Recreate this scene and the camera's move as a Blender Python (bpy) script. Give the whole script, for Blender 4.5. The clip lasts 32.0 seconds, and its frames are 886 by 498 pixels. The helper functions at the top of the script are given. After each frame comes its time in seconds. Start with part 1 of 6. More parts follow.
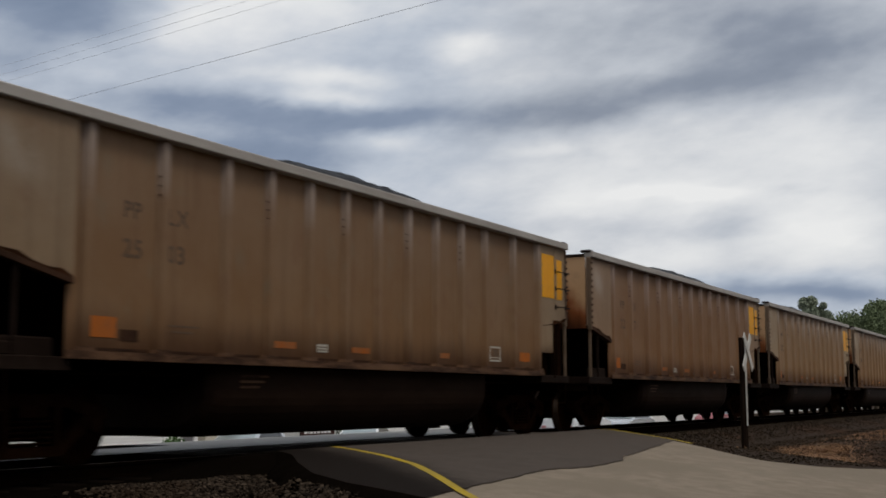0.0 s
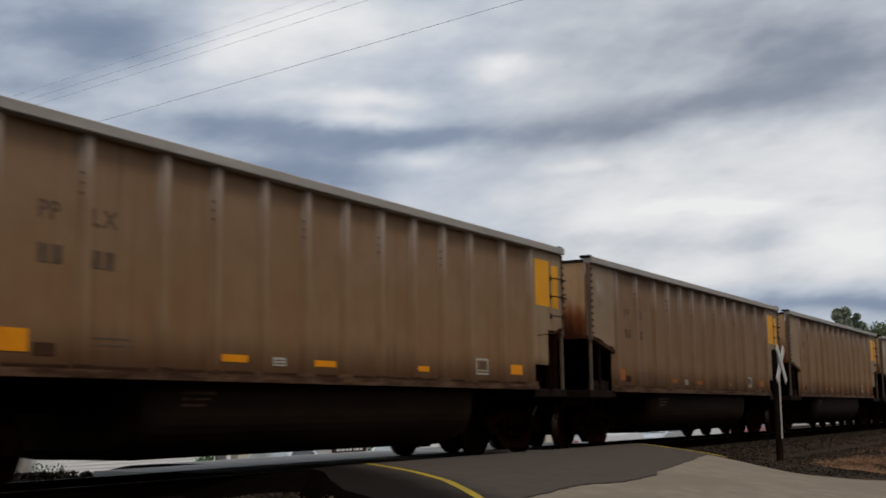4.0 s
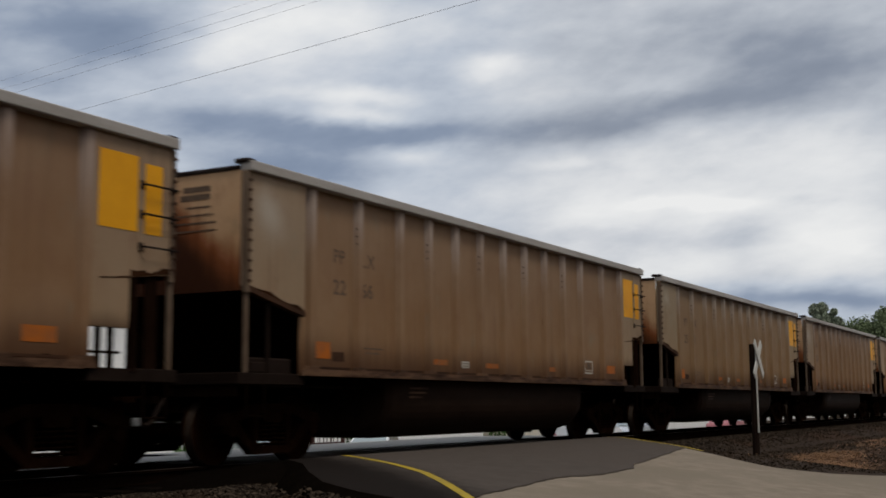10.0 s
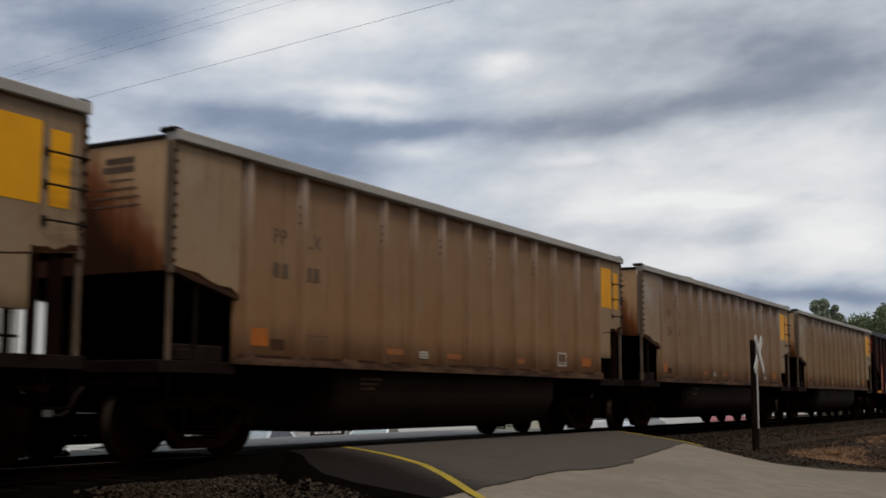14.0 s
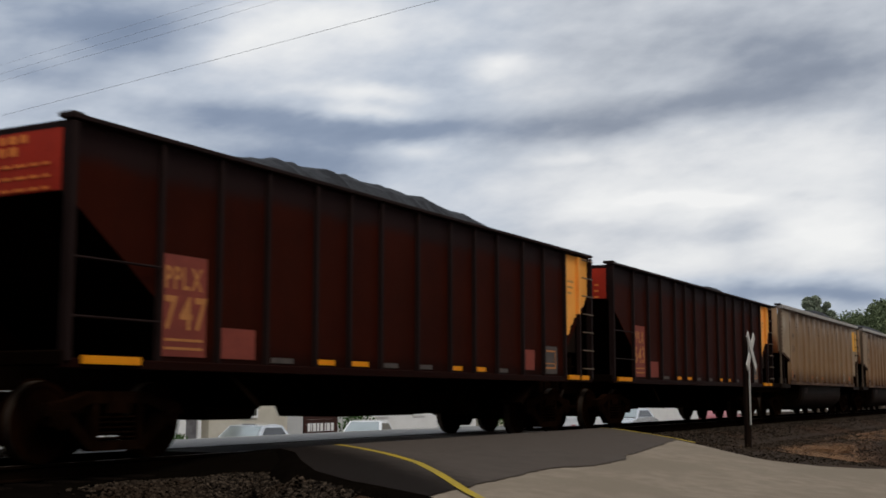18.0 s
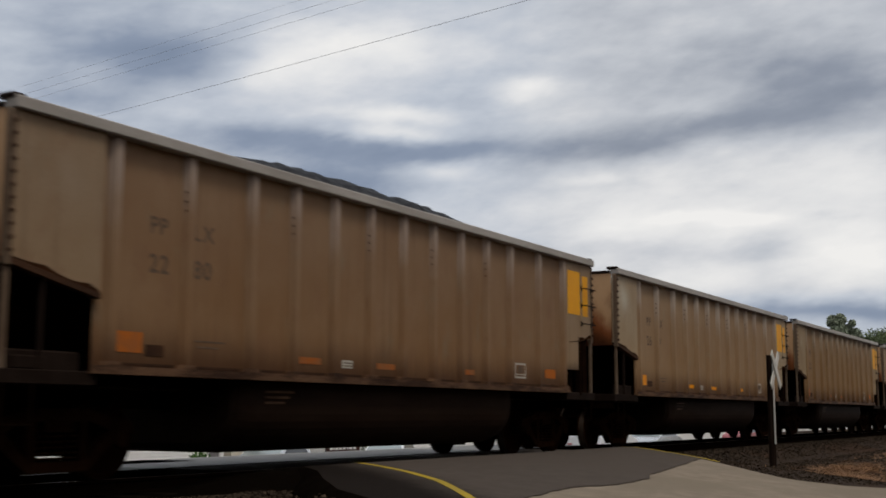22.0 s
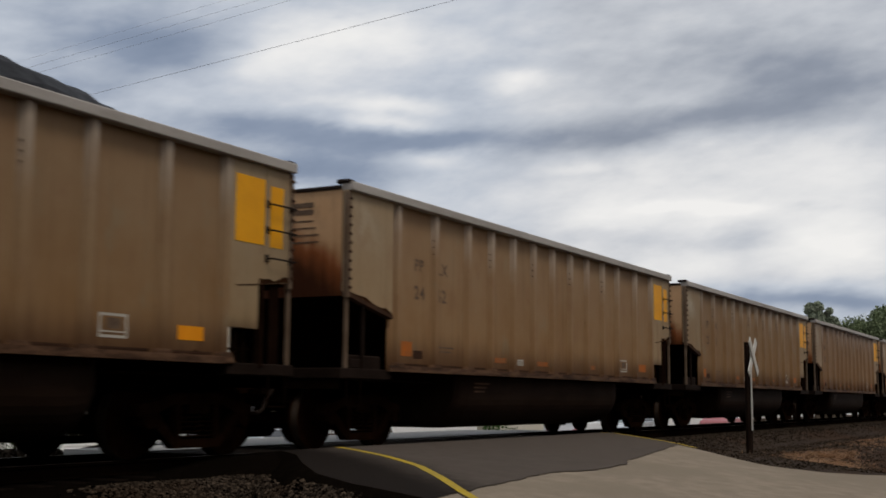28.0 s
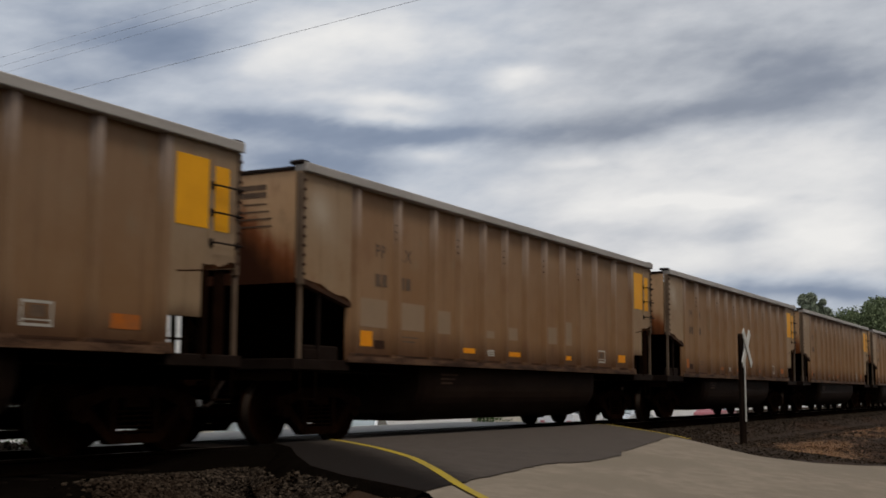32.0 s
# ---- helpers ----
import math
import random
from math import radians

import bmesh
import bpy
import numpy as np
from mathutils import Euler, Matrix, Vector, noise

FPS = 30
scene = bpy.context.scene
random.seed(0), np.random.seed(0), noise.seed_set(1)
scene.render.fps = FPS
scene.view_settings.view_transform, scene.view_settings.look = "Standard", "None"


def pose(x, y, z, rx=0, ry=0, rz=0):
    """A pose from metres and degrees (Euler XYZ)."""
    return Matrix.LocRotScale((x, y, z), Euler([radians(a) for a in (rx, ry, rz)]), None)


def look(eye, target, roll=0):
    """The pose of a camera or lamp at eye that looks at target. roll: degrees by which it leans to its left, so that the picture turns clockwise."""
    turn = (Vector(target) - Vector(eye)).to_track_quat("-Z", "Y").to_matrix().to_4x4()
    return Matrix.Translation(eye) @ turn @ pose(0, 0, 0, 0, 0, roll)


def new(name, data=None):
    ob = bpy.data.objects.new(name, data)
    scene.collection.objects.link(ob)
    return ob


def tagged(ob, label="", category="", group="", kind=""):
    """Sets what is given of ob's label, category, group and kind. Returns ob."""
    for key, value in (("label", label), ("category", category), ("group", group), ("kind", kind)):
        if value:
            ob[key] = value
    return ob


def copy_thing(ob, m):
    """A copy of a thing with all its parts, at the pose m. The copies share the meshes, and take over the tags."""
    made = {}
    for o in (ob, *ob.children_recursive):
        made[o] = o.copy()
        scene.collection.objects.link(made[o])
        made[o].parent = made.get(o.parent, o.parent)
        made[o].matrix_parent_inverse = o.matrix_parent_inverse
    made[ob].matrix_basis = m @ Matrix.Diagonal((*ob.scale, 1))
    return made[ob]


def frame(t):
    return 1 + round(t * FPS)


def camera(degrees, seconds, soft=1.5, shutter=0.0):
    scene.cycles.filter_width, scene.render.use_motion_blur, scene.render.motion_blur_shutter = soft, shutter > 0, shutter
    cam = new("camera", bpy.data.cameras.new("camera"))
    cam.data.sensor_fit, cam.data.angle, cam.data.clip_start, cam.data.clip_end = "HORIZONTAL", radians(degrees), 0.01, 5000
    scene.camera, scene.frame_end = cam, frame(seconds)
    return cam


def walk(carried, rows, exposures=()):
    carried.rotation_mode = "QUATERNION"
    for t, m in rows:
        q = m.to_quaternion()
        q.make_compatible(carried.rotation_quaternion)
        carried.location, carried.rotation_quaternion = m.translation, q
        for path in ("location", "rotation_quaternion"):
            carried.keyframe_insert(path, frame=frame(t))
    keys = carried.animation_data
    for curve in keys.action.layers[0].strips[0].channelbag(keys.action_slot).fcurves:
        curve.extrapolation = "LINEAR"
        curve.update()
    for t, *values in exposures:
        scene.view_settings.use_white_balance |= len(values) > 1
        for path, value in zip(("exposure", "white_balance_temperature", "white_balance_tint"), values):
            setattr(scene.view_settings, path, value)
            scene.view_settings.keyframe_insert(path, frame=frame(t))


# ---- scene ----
EXPO = 0.8
cam = camera(40.55, 32.0, soft=1.7, shutter=0.22)
EYE = (0.0, 0.0, 0.663)
ROWS = [
    (0, 97.07, 0.15, -61.65), (0.5, 97.12, 0.08, -61.63), (1, 97.16, 0.07, -61.61), (1.5, 97.19, 0.57, -61.42), (2, 97.37, 0.56, -61.22), 
    (2.5, 97.56, 0.31, -60.93), (3, 97.64, 0.35, -60.46), (3.5, 97.87, 0.76, -60.11), (5.5, 97.49, 0.57, -60.34), (6, 97.44, 0.33, -60.06), 
    (6.5, 97.14, 0.64, -59.83), (7, 96.92, 0.49, -60.04), (7.5, 96.84, 0.51, -60.49), (8, 96.95, 0.30, -60.88), (8.5, 97.12, 0.29, -60.91), 
    (9, 97.23, 0.07, -60.90), (9.5, 97.28, 0.26, -60.96), (10, 97.46, 0.40, -61.17), (10.5, 97.43, 0.40, -61.37), (11, 97.47, 0.14, -61.45), 
    (11.5, 97.44, 0.10, -61.55), (12, 97.30, 0.06, -61.66), (12.5, 97.20, -0.04, -61.65), (13, 97.16, 0.04, -61.50), (13.5, 97.11, -0.03, -61.33), 
    (15.5, 97.21, -0.37, -60.83), (16, 97.12, -0.54, -61.16), (16.5, 96.90, -0.04, -61.26), (17, 96.76, -0.24, -61.47), (17.5, 96.82, -0.25, -61.61), 
    (18, 96.99, -0.05, -61.50), (18.5, 97.15, -0.19, -61.32), (19, 97.20, -0.06, -61.06), (19.5, 97.23, 0.01, -60.78), (20, 97.28, 0.34, -60.40), 
    (20.5, 97.43, 0.13, -60.33), (21, 97.61, 0.25, -60.22), (21.5, 97.79, 0.07, -60.57), (22, 97.85, -0.13, -60.44), (22.5, 97.83, -0.06, -60.30), 
    (23, 97.78, 0.10, -60.31), (23.5, 97.78, 0.09, -60.37), (24, 97.59, 0.11, -60.32), (24.5, 97.50, 0.14, -60.37), (25, 97.47, -0.05, -60.62), 
    (25.5, 97.59, -0.28, -61.04), (27.5, 97.11, -0.13, -61.42), (28, 97.15, -0.43, -61.43), (28.5, 97.22, -0.44, -61.36), (29, 97.42, -0.35, -61.33), 
    (29.5, 97.63, -0.51, -61.41), (30, 97.50, -0.18, -61.64), (30.5, 97.18, -0.02, -61.92), (31, 96.99, -0.19, -61.94), (31.5, 96.87, -0.65, -61.88), 
    (32, 96.78, -0.26, -61.70),
]
LIGHTENING = [(0.0, 0.0), (3.0, 0.03), (6.0, 0.0), (7.0, 0.16), (8.0, 0.1), (9.0, 0.03), (13.0, 0.03), (16.0, 0.08), (17.0, 0.16), (18.0, 0.11), (20.0, 0.16), (21.0, 0.1), (23.0, 0.06), (25.0, 0.04), (28.0, 0.08), (30.0, 0.02), (32.0, 0.02)]
walk(cam, [(t, pose(*EYE, rx, ry, rz)) for t, rx, ry, rz in ROWS], exposures=[(t, EXPO + e, 6500 if t < 19.5 else 6650, 10 if t < 19.5 else 10.6) for t, e in LIGHTENING])

# world: x along the rails (the train comes from +x), y from the camera towards the track, z = 0 near the height of the rails
TRACK_Y = 11.0
PITCH = 16.18
BODY = 14.81
FIRST = 7.995
RAIL_Z = -0.085


def rolled(t):
    """Metres that the train has rolled towards -x after t seconds."""
    return 12.574 * t - 0.003208 * t * t


# ---------------------------------------------------------------- sky and sun
def build_world():
    w = bpy.data.worlds.new("overcast_sky")
    scene.world = w
    w.use_nodes = True
    nt = w.node_tree
    nt.nodes.clear()
    out = nt.nodes.new("ShaderNodeOutputWorld")
    bg = nt.nodes.new("ShaderNodeBackground")
    sky = nt.nodes.new("ShaderNodeTexSky")
    sky.sky_type = "NISHITA"
    sky.sun_disc = False
    sky.sun_elevation, sky.sun_rotation = radians(60), radians(204)
    sky.air_density, sky.dust_density = 1.0, 3.0
    grey = nt.nodes.new("ShaderNodeMix")
    grey.data_type = "RGBA"
    grey.inputs["Factor"].default_value = 0.9
    grey.inputs["B"].default_value = (12.6, 12.5, 12.4, 1)
    nt.links.new(sky.outputs["Color"], grey.inputs["A"])
    nt.links.new(grey.outputs["Result"], bg.inputs["Color"])
    bg.inputs["Strength"].default_value = 0.0575
    nt.links.new(bg.outputs["Background"], out.inputs["Surface"])


build_world()
sun_data = bpy.data.lights.new("sun", "SUN")
sun_data.energy, sun_data.angle, sun_data.color = 1.7, radians(18), (1.0, 0.89, 0.75)
sun = new("sun", sun_data)
sun.matrix_world = look((-20, -45, 86), (0, 0, 0))


# ---------------------------------------------------------------- materials
class Nodes:
    """Small helper that wires up one material."""

    def __init__(self, name):
        self.mat = bpy.data.materials.new(name)
        self.mat.use_nodes = True
        self.nt = self.mat.node_tree
        self.nt.nodes.clear()
        self.out = self.nt.nodes.new("ShaderNodeOutputMaterial")

    def put(self, sock, v):
        if isinstance(v, bpy.types.NodeSocket):
            self.nt.links.new(v, sock)
        elif v is not None:
            sock.default_value = v

    def node(self, kind, **ins):
        n = self.nt.nodes.new(kind)
        for k, v in ins.items():
            self.put(n.inputs[k.replace("_", " ")], v)
        return n

    def math(self, op, a, b=None, c=None, clamp=False):
        n = self.nt.nodes.new("ShaderNodeMath")
        n.operation, n.use_clamp = op, clamp
        for s, v in zip(n.inputs, (a, b, c)):
            self.put(s, v)
        return n.outputs[0]

    def mix(self, fac, a, b, blend="MIX"):
        n = self.nt.nodes.new("ShaderNodeMix")
        n.data_type, n.blend_type = "RGBA", blend
        self.put(n.inputs["Factor"], fac)
        self.put(n.inputs["A"], a if not isinstance(a, tuple) else (*a[:3], 1))
        self.put(n.inputs["B"], b if not isinstance(b, tuple) else (*b[:3], 1))
        return n.outputs["Result"]

    def coords(self, which="Object"):
        return self.nt.nodes.new("ShaderNodeTexCoord").outputs[which]

    def mapped(self, vec, scale=(1, 1, 1), shift=(0, 0, 0)):
        n = self.nt.nodes.new("ShaderNodeMapping")
        n.inputs["Scale"].default_value, n.inputs["Location"].default_value = scale, shift
        self.nt.links.new(vec, n.inputs["Vector"])
        return n.outputs["Vector"]

    def noise(self, vec, scale, detail=4.0, rough=0.55, dims="3D", w=None):
        n = self.nt.nodes.new("ShaderNodeTexNoise")
        n.noise_dimensions = dims
        self.put(n.inputs["Vector"], vec)
        n.inputs["Scale"].default_value, n.inputs["Detail"].default_value, n.inputs["Roughness"].default_value = scale, detail, rough
        if w is not None:
            self.put(n.inputs["W"], w)
        return n.outputs["Fac"]

    def ramp(self, fac, lo, hi, a=0.0, b=1.0):
        n = self.nt.nodes.new("ShaderNodeMapRange")
        n.interpolation_type = "SMOOTHSTEP"
        for k, v in (("Value", fac), ("From Min", lo), ("From Max", hi), ("To Min", a), ("To Max", b)):
            self.put(n.inputs[k], v)
        return n.outputs["Result"]

    def random(self):
        return self.nt.nodes.new("ShaderNodeObjectInfo").outputs["Random"]

    def finish(self, color, rough=0.7, metal=0.0, bump=None, strength=0.3, distance=0.01, gloss=0.12, **extra):
        p = self.nt.nodes.new("ShaderNodeBsdfPrincipled")
        self.put(p.inputs["Base Color"], color if not isinstance(color, tuple) else (*color[:3], 1))
        self.put(p.inputs["Roughness"], rough)
        self.put(p.inputs["Metallic"], metal)
        p.inputs["Specular IOR Level"].default_value = gloss
        for k, v in extra.items():
            self.put(p.inputs[k.replace("_", " ")], v)
        if bump is not None:
            b = self.node("ShaderNodeBump", Height=bump, Strength=strength, Distance=distance)
            self.nt.links.new(b.outputs["Normal"], p.inputs["Normal"])
        self.nt.links.new(p.outputs["BSDF"], self.out.inputs["Surface"])
        return self.mat


def plain(name, c1, c2, scale=3.0, rough=0.7, metal=0.0, bump=0.25, fine=40.0, stretch=(1, 1, 1), **extra):
    """Two tones blended by coarse noise, broken up by fine grain."""
    n = Nodes(name)
    vec = n.mapped(n.coords(), stretch)
    coarse = n.noise(vec, scale, 5, 0.6, "4D", n.math("MULTIPLY", n.random(), 40.0))
    grain = n.noise(n.coords(), fine, 4, 0.6)
    mix = n.ramp(n.math("ADD", n.math("MULTIPLY", coarse, 0.75), n.math("MULTIPLY", grain, 0.25)), 0.36, 0.64)
    return n.finish(n.mix(mix, c1, c2), n.math("ADD", rough - 0.1, n.math("MULTIPLY", grain, 0.2)), metal, grain, bump, 0.006, **extra)


def body_paint(name, c1, c2, dirt, soot=0.0, band=None, gloss=0.06, splash_z=(2.1, 1.05), pale_spot=None, sky_grey=None, pale_top=None):
    """Dusty painted side sheet: blotches, streaks that run down, and brown dirt near the sill."""
    n = Nodes(name)
    co = n.coords()
    w = n.math("MULTIPLY", n.random(), 30.0)
    sep = n.nt.nodes.new("ShaderNodeSeparateXYZ")
    n.nt.links.new(co, sep.inputs[0])
    x, y, z = sep.outputs
    blotch = n.noise(co, 0.9, 5, 0.6, "4D", w)
    streak = n.noise(n.mapped(co, (7, 7, 0.35)), 1.0, 5, 0.6, "4D", w)
    grain = n.noise(co, 45, 4, 0.65)
    base = n.mix(n.ramp(blotch, 0.3, 0.7), c1, c2)
    if sky_grey:
        # sky reflection painted into the colour: greyer towards the top of the side
        base = n.mix(n.math("MULTIPLY", n.ramp(n.math("ADD", z, n.math("MULTIPLY", n.math("SUBTRACT", blotch, 0.5), 1.2)), 1.4, 3.4), 0.32), base, sky_grey)
    base = n.mix(n.math("MULTIPLY", n.ramp(streak, 0.5, 0.8), 0.3), base, dirt)
    if sky_grey:
        mottle = n.noise(n.mapped(co, (1.4, 1.4, 0.9), (3, 1, 2)), 1.7, 5, 0.62, "4D", w)
        base = n.mix(n.ramp(mottle, 0.52, 0.72, 0.0, 0.42), base, (0.20, 0.098, 0.052))
        base = n.mix(n.ramp(mottle, 0.44, 0.28, 0.0, 0.38), base, (0.215, 0.16, 0.10))
        rust = n.noise(n.mapped(co, (5, 5, 0.8), (1, 4, 7)), 1.3, 6, 0.7, "4D", w)
        base = n.mix(n.ramp(rust, 0.63, 0.78, 0.0, 0.6), base, (0.09, 0.034, 0.013))
    splash = n.math("MULTIPLY", n.ramp(z, splash_z[0], splash_z[1]), n.ramp(n.math("ADD", n.math("ADD", n.math("MULTIPLY", streak, 0.6), blotch), n.ramp(z, splash_z[0], splash_z[1])), 1.0, 1.75))
    base = n.mix(n.math("MULTIPLY", splash, 0.95), base, dirt)
    if soot:
        # rust-brown spray on the end sheets, thrown up in the middle of the end
        off = n.math("ADD", n.math("MULTIPLY", n.math("ABSOLUTE", n.math("ADD", y, n.math("MULTIPLY", n.math("SUBTRACT", streak, 0.5), 0.7))), 0.72), n.math("MULTIPLY", n.math("SUBTRACT", z, 2.2), 0.85))
        spray = n.ramp(n.math("ADD", off, n.math("MULTIPLY", n.math("SUBTRACT", blotch, 0.5), 0.8)), 1.55, 1.1)
        base = n.mix(n.math("MULTIPLY", spray, soot), base, (0.20, 0.062, 0.018))
        base = n.mix(n.math("MULTIPLY", n.ramp(n.math("ADD", off, n.math("MULTIPLY", n.math("SUBTRACT", blotch, 0.5), 0.8)), 1.28, 0.72), 0.92), base, (0.026, 0.0095, 0.0045))
    if band:
        # grey weathered strip below the top chord, hanging lower between the posts
        edge = n.math("ADD", z, n.math("MULTIPLY", n.math("SUBTRACT", blotch, 0.5), 0.25))
        base = n.mix(n.math("MULTIPLY", n.ramp(edge, 3.08, 3.32), 0.8), base, band)
    if pale_top:
        # paler towards the chord, its lower limit broken up by the blotches
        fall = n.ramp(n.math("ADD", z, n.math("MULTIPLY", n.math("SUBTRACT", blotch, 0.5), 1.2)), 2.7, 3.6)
        base = n.mix(n.math("MULTIPLY", fall, 0.42), base, pale_top)
    if pale_spot:
        # pale soft patch high on the leading end bay
        dx = n.math("DIVIDE", n.math("ADD", x, 6.95), 0.30)
        dz = n.math("DIVIDE", n.math("SUBTRACT", n.math("ADD", z, n.math("MULTIPLY", dx, 0.12)), 3.2), 0.30)
        spot_mask = n.math("EXPONENT", n.math("MULTIPLY", n.math("ADD", n.math("MULTIPLY", dx, dx), n.math("MULTIPLY", dz, dz)), -1.0))
        base = n.mix(n.math("MULTIPLY", n.math("MULTIPLY", spot_mask, n.ramp(blotch, 0.38, 0.6)), 0.75), base, pale_spot)
    base = n.mix(n.ramp(grain, 0.55, 0.8, 0.0, 0.3), base, dirt)
    if sky_grey:
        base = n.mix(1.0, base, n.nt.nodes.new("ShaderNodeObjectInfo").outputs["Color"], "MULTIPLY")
    return n.finish(base, 0.62, 0.0, n.math("ADD", n.math("MULTIPLY", grain, 0.4), n.noise(co, 3.0, 2)), 0.25, 0.01, gloss=gloss)


M = {}
M["tan"] = body_paint("dusty_tan_side", (0.224, 0.113, 0.0494), (0.262, 0.144, 0.0699), (0.070, 0.029, 0.0125), splash_z=(2.2, 1.0), sky_grey=(0.217, 0.142, 0.0944))
M["tan_bay"] = body_paint("dusty_tan_end_bay", (0.268, 0.160, 0.082), (0.312, 0.20, 0.11), (0.0473, 0.0206, 0.0086), splash_z=(2.0, 1.35), pale_spot=(0.42, 0.33, 0.24), sky_grey=(0.225, 0.158, 0.112))
M["tan_end"] = body_paint("dusty_tan_end", (0.47, 0.30, 0.155), (0.52, 0.35, 0.20), (0.17, 0.075, 0.034), 0.95, sky_grey=(0.47, 0.34, 0.22))
M["rib"] = body_paint("dusty_tan_rib", (0.235, 0.122, 0.056), (0.27, 0.152, 0.076), (0.070, 0.029, 0.0125), splash_z=(2.2, 1.0), sky_grey=(0.235, 0.157, 0.106), pale_top=(0.42, 0.335, 0.28))
M["chord"] = plain("bare_aluminium_chord", (0.288, 0.256, 0.223), (0.374, 0.338, 0.302), 1.2, 0.6, 0.05, 0.2, stretch=(0.6, 3, 3))
M["flange"] = plain("dirty_tan_flange", (0.13, 0.068, 0.036), (0.028, 0.012, 0.006), 2.6, 0.75, stretch=(0.6, 1, 3))
M["sill"] = plain("grimy_sill", (0.06, 0.028, 0.015), (0.03, 0.015, 0.009), 1.8, 0.75, gloss=0.05)
# underside and recess colours go near black, shade painted in with the soot
M["under"] = plain("shaded_sooty_underframe", (0.0045, 0.0022, 0.0012), (0.007, 0.0035, 0.002), 2.5, 0.9, gloss=0.0)
M["tub"] = plain("shaded_sooty_tub", (0.0168, 0.00896, 0.00526), (0.0241, 0.0137, 0.00874), 0.9, 0.7, stretch=(1, 3, 3), gloss=0.02)
M["truck"] = plain("shaded_oily_steel", (0.00706, 0.00274, 0.0013), (0.0148, 0.0059, 0.00281), 5.0, 0.8, gloss=0.0)
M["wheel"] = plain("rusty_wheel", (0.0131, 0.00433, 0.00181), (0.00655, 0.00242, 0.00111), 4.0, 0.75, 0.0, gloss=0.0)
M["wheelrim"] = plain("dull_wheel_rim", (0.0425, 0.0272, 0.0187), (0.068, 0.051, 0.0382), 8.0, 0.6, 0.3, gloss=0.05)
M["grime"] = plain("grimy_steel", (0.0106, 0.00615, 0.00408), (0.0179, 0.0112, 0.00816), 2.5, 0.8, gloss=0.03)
M["recess"] = plain("shaded_rusted_bracket", (0.012, 0.0055, 0.003), (0.007, 0.0032, 0.002), 3.0, 0.85, gloss=0.0)
M["stain"] = plain("dark_rust_stain", (0.045, 0.018, 0.008), (0.02, 0.009, 0.005), 5.0, 0.85, gloss=0.0)
M["primer"] = plain("fresh_tan_patch", (0.27, 0.18, 0.11), (0.245, 0.165, 0.10), 2.0, 0.7)
M["iron"] = plain("black_iron", (0.014, 0.009, 0.007), (0.024, 0.016, 0.012), 8.0, 0.7, gloss=0.04)
M["rung"] = plain("worn_rung_steel", (0.16, 0.11, 0.07), (0.09, 0.06, 0.04), 9.0, 0.6)
M["postgrey"] = plain("worn_grey_post", (0.10, 0.062, 0.037), (0.14, 0.095, 0.062), 3.0, 0.7)
M["yellow"] = plain("yellow_paint", (0.75, 0.335, 0.0068), (0.67, 0.29, 0.0068), 2.0, 0.55)
M["orange"] = plain("faded_orange_paint", (0.43, 0.110, 0.009), (0.30, 0.098, 0.026), 6.0, 0.7)
M["faint"] = plain("worn_orange_paint", (0.33, 0.088, 0.014), (0.235, 0.105, 0.043), 11.0, 0.75)
M["patchy"] = plain("bright_orange_paint", (0.80, 0.285, 0.006), (0.72, 0.245, 0.006), 4.0, 0.6)
M["white"] = plain("white_stencil", (0.46, 0.42, 0.35), (0.38, 0.345, 0.285), 6.0, 0.7)
M["ink"] = plain("faded_black_paint", (0.085, 0.055, 0.036), (0.14, 0.09, 0.058), 9.0, 0.75)
M["coal"] = plain("coal", (0.006, 0.006, 0.007), (0.02, 0.02, 0.022), 9.0, 0.6, 0.0, 0.9, 18.0)
M["brown"] = body_paint("oxide_brown_side", (0.0329, 0.00535, 0.00192), (0.0235, 0.00413, 0.00166), (0.0114, 0.00316, 0.00192), band=(0.0141, 0.00942, 0.00928), gloss=0.02, splash_z=(1.5, 1.0))
M["brownrib"] = plain("grey_brown_post", (0.0136, 0.0072, 0.006), (0.0211, 0.0115, 0.0099), 2.0, 0.7, stretch=(1, 1, 0.4), gloss=0.04)
M["hopyellow"] = plain("peach_yellow_paint", (0.95, 0.405, 0.076), (0.9, 0.361, 0.064), 1.5, 0.6)
M["hopline"] = plain("faded_stencil", (0.52, 0.27, 0.09), (0.46, 0.24, 0.08), 6.0, 0.7)
M["red"] = plain("red_paint", (0.46, 0.032, 0.012), (0.36, 0.026, 0.011), 2.0, 0.6)
M["pink"] = plain("faded_red_panel", (0.24, 0.0528, 0.0343), (0.186, 0.0422, 0.029), 3.0, 0.7)
M["grey"] = plain("grey_panel", (0.096, 0.078, 0.066), (0.066, 0.054, 0.048), 4.0, 0.7)
M["endletter"] = plain("worn_orange_lettering", (0.80, 0.24, 0.05), (0.68, 0.18, 0.04), 6.0, 0.7)
M["letter"] = plain("orange_lettering", (0.48, 0.194, 0.063), (0.421, 0.162, 0.0495), 6.0, 0.7)
# rails and ties near black, the shade under the train put into their colour
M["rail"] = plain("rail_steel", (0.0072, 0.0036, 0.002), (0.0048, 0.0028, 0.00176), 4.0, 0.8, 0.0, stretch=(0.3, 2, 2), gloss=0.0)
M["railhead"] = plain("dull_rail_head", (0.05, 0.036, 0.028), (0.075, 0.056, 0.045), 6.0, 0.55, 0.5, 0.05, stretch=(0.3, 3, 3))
M["tie"] = plain("shaded_creosoted_tie", (0.0045, 0.003, 0.00225), (0.00825, 0.006, 0.0045), 6.0, 0.9, stretch=(4, 0.6, 4), gloss=0.0)


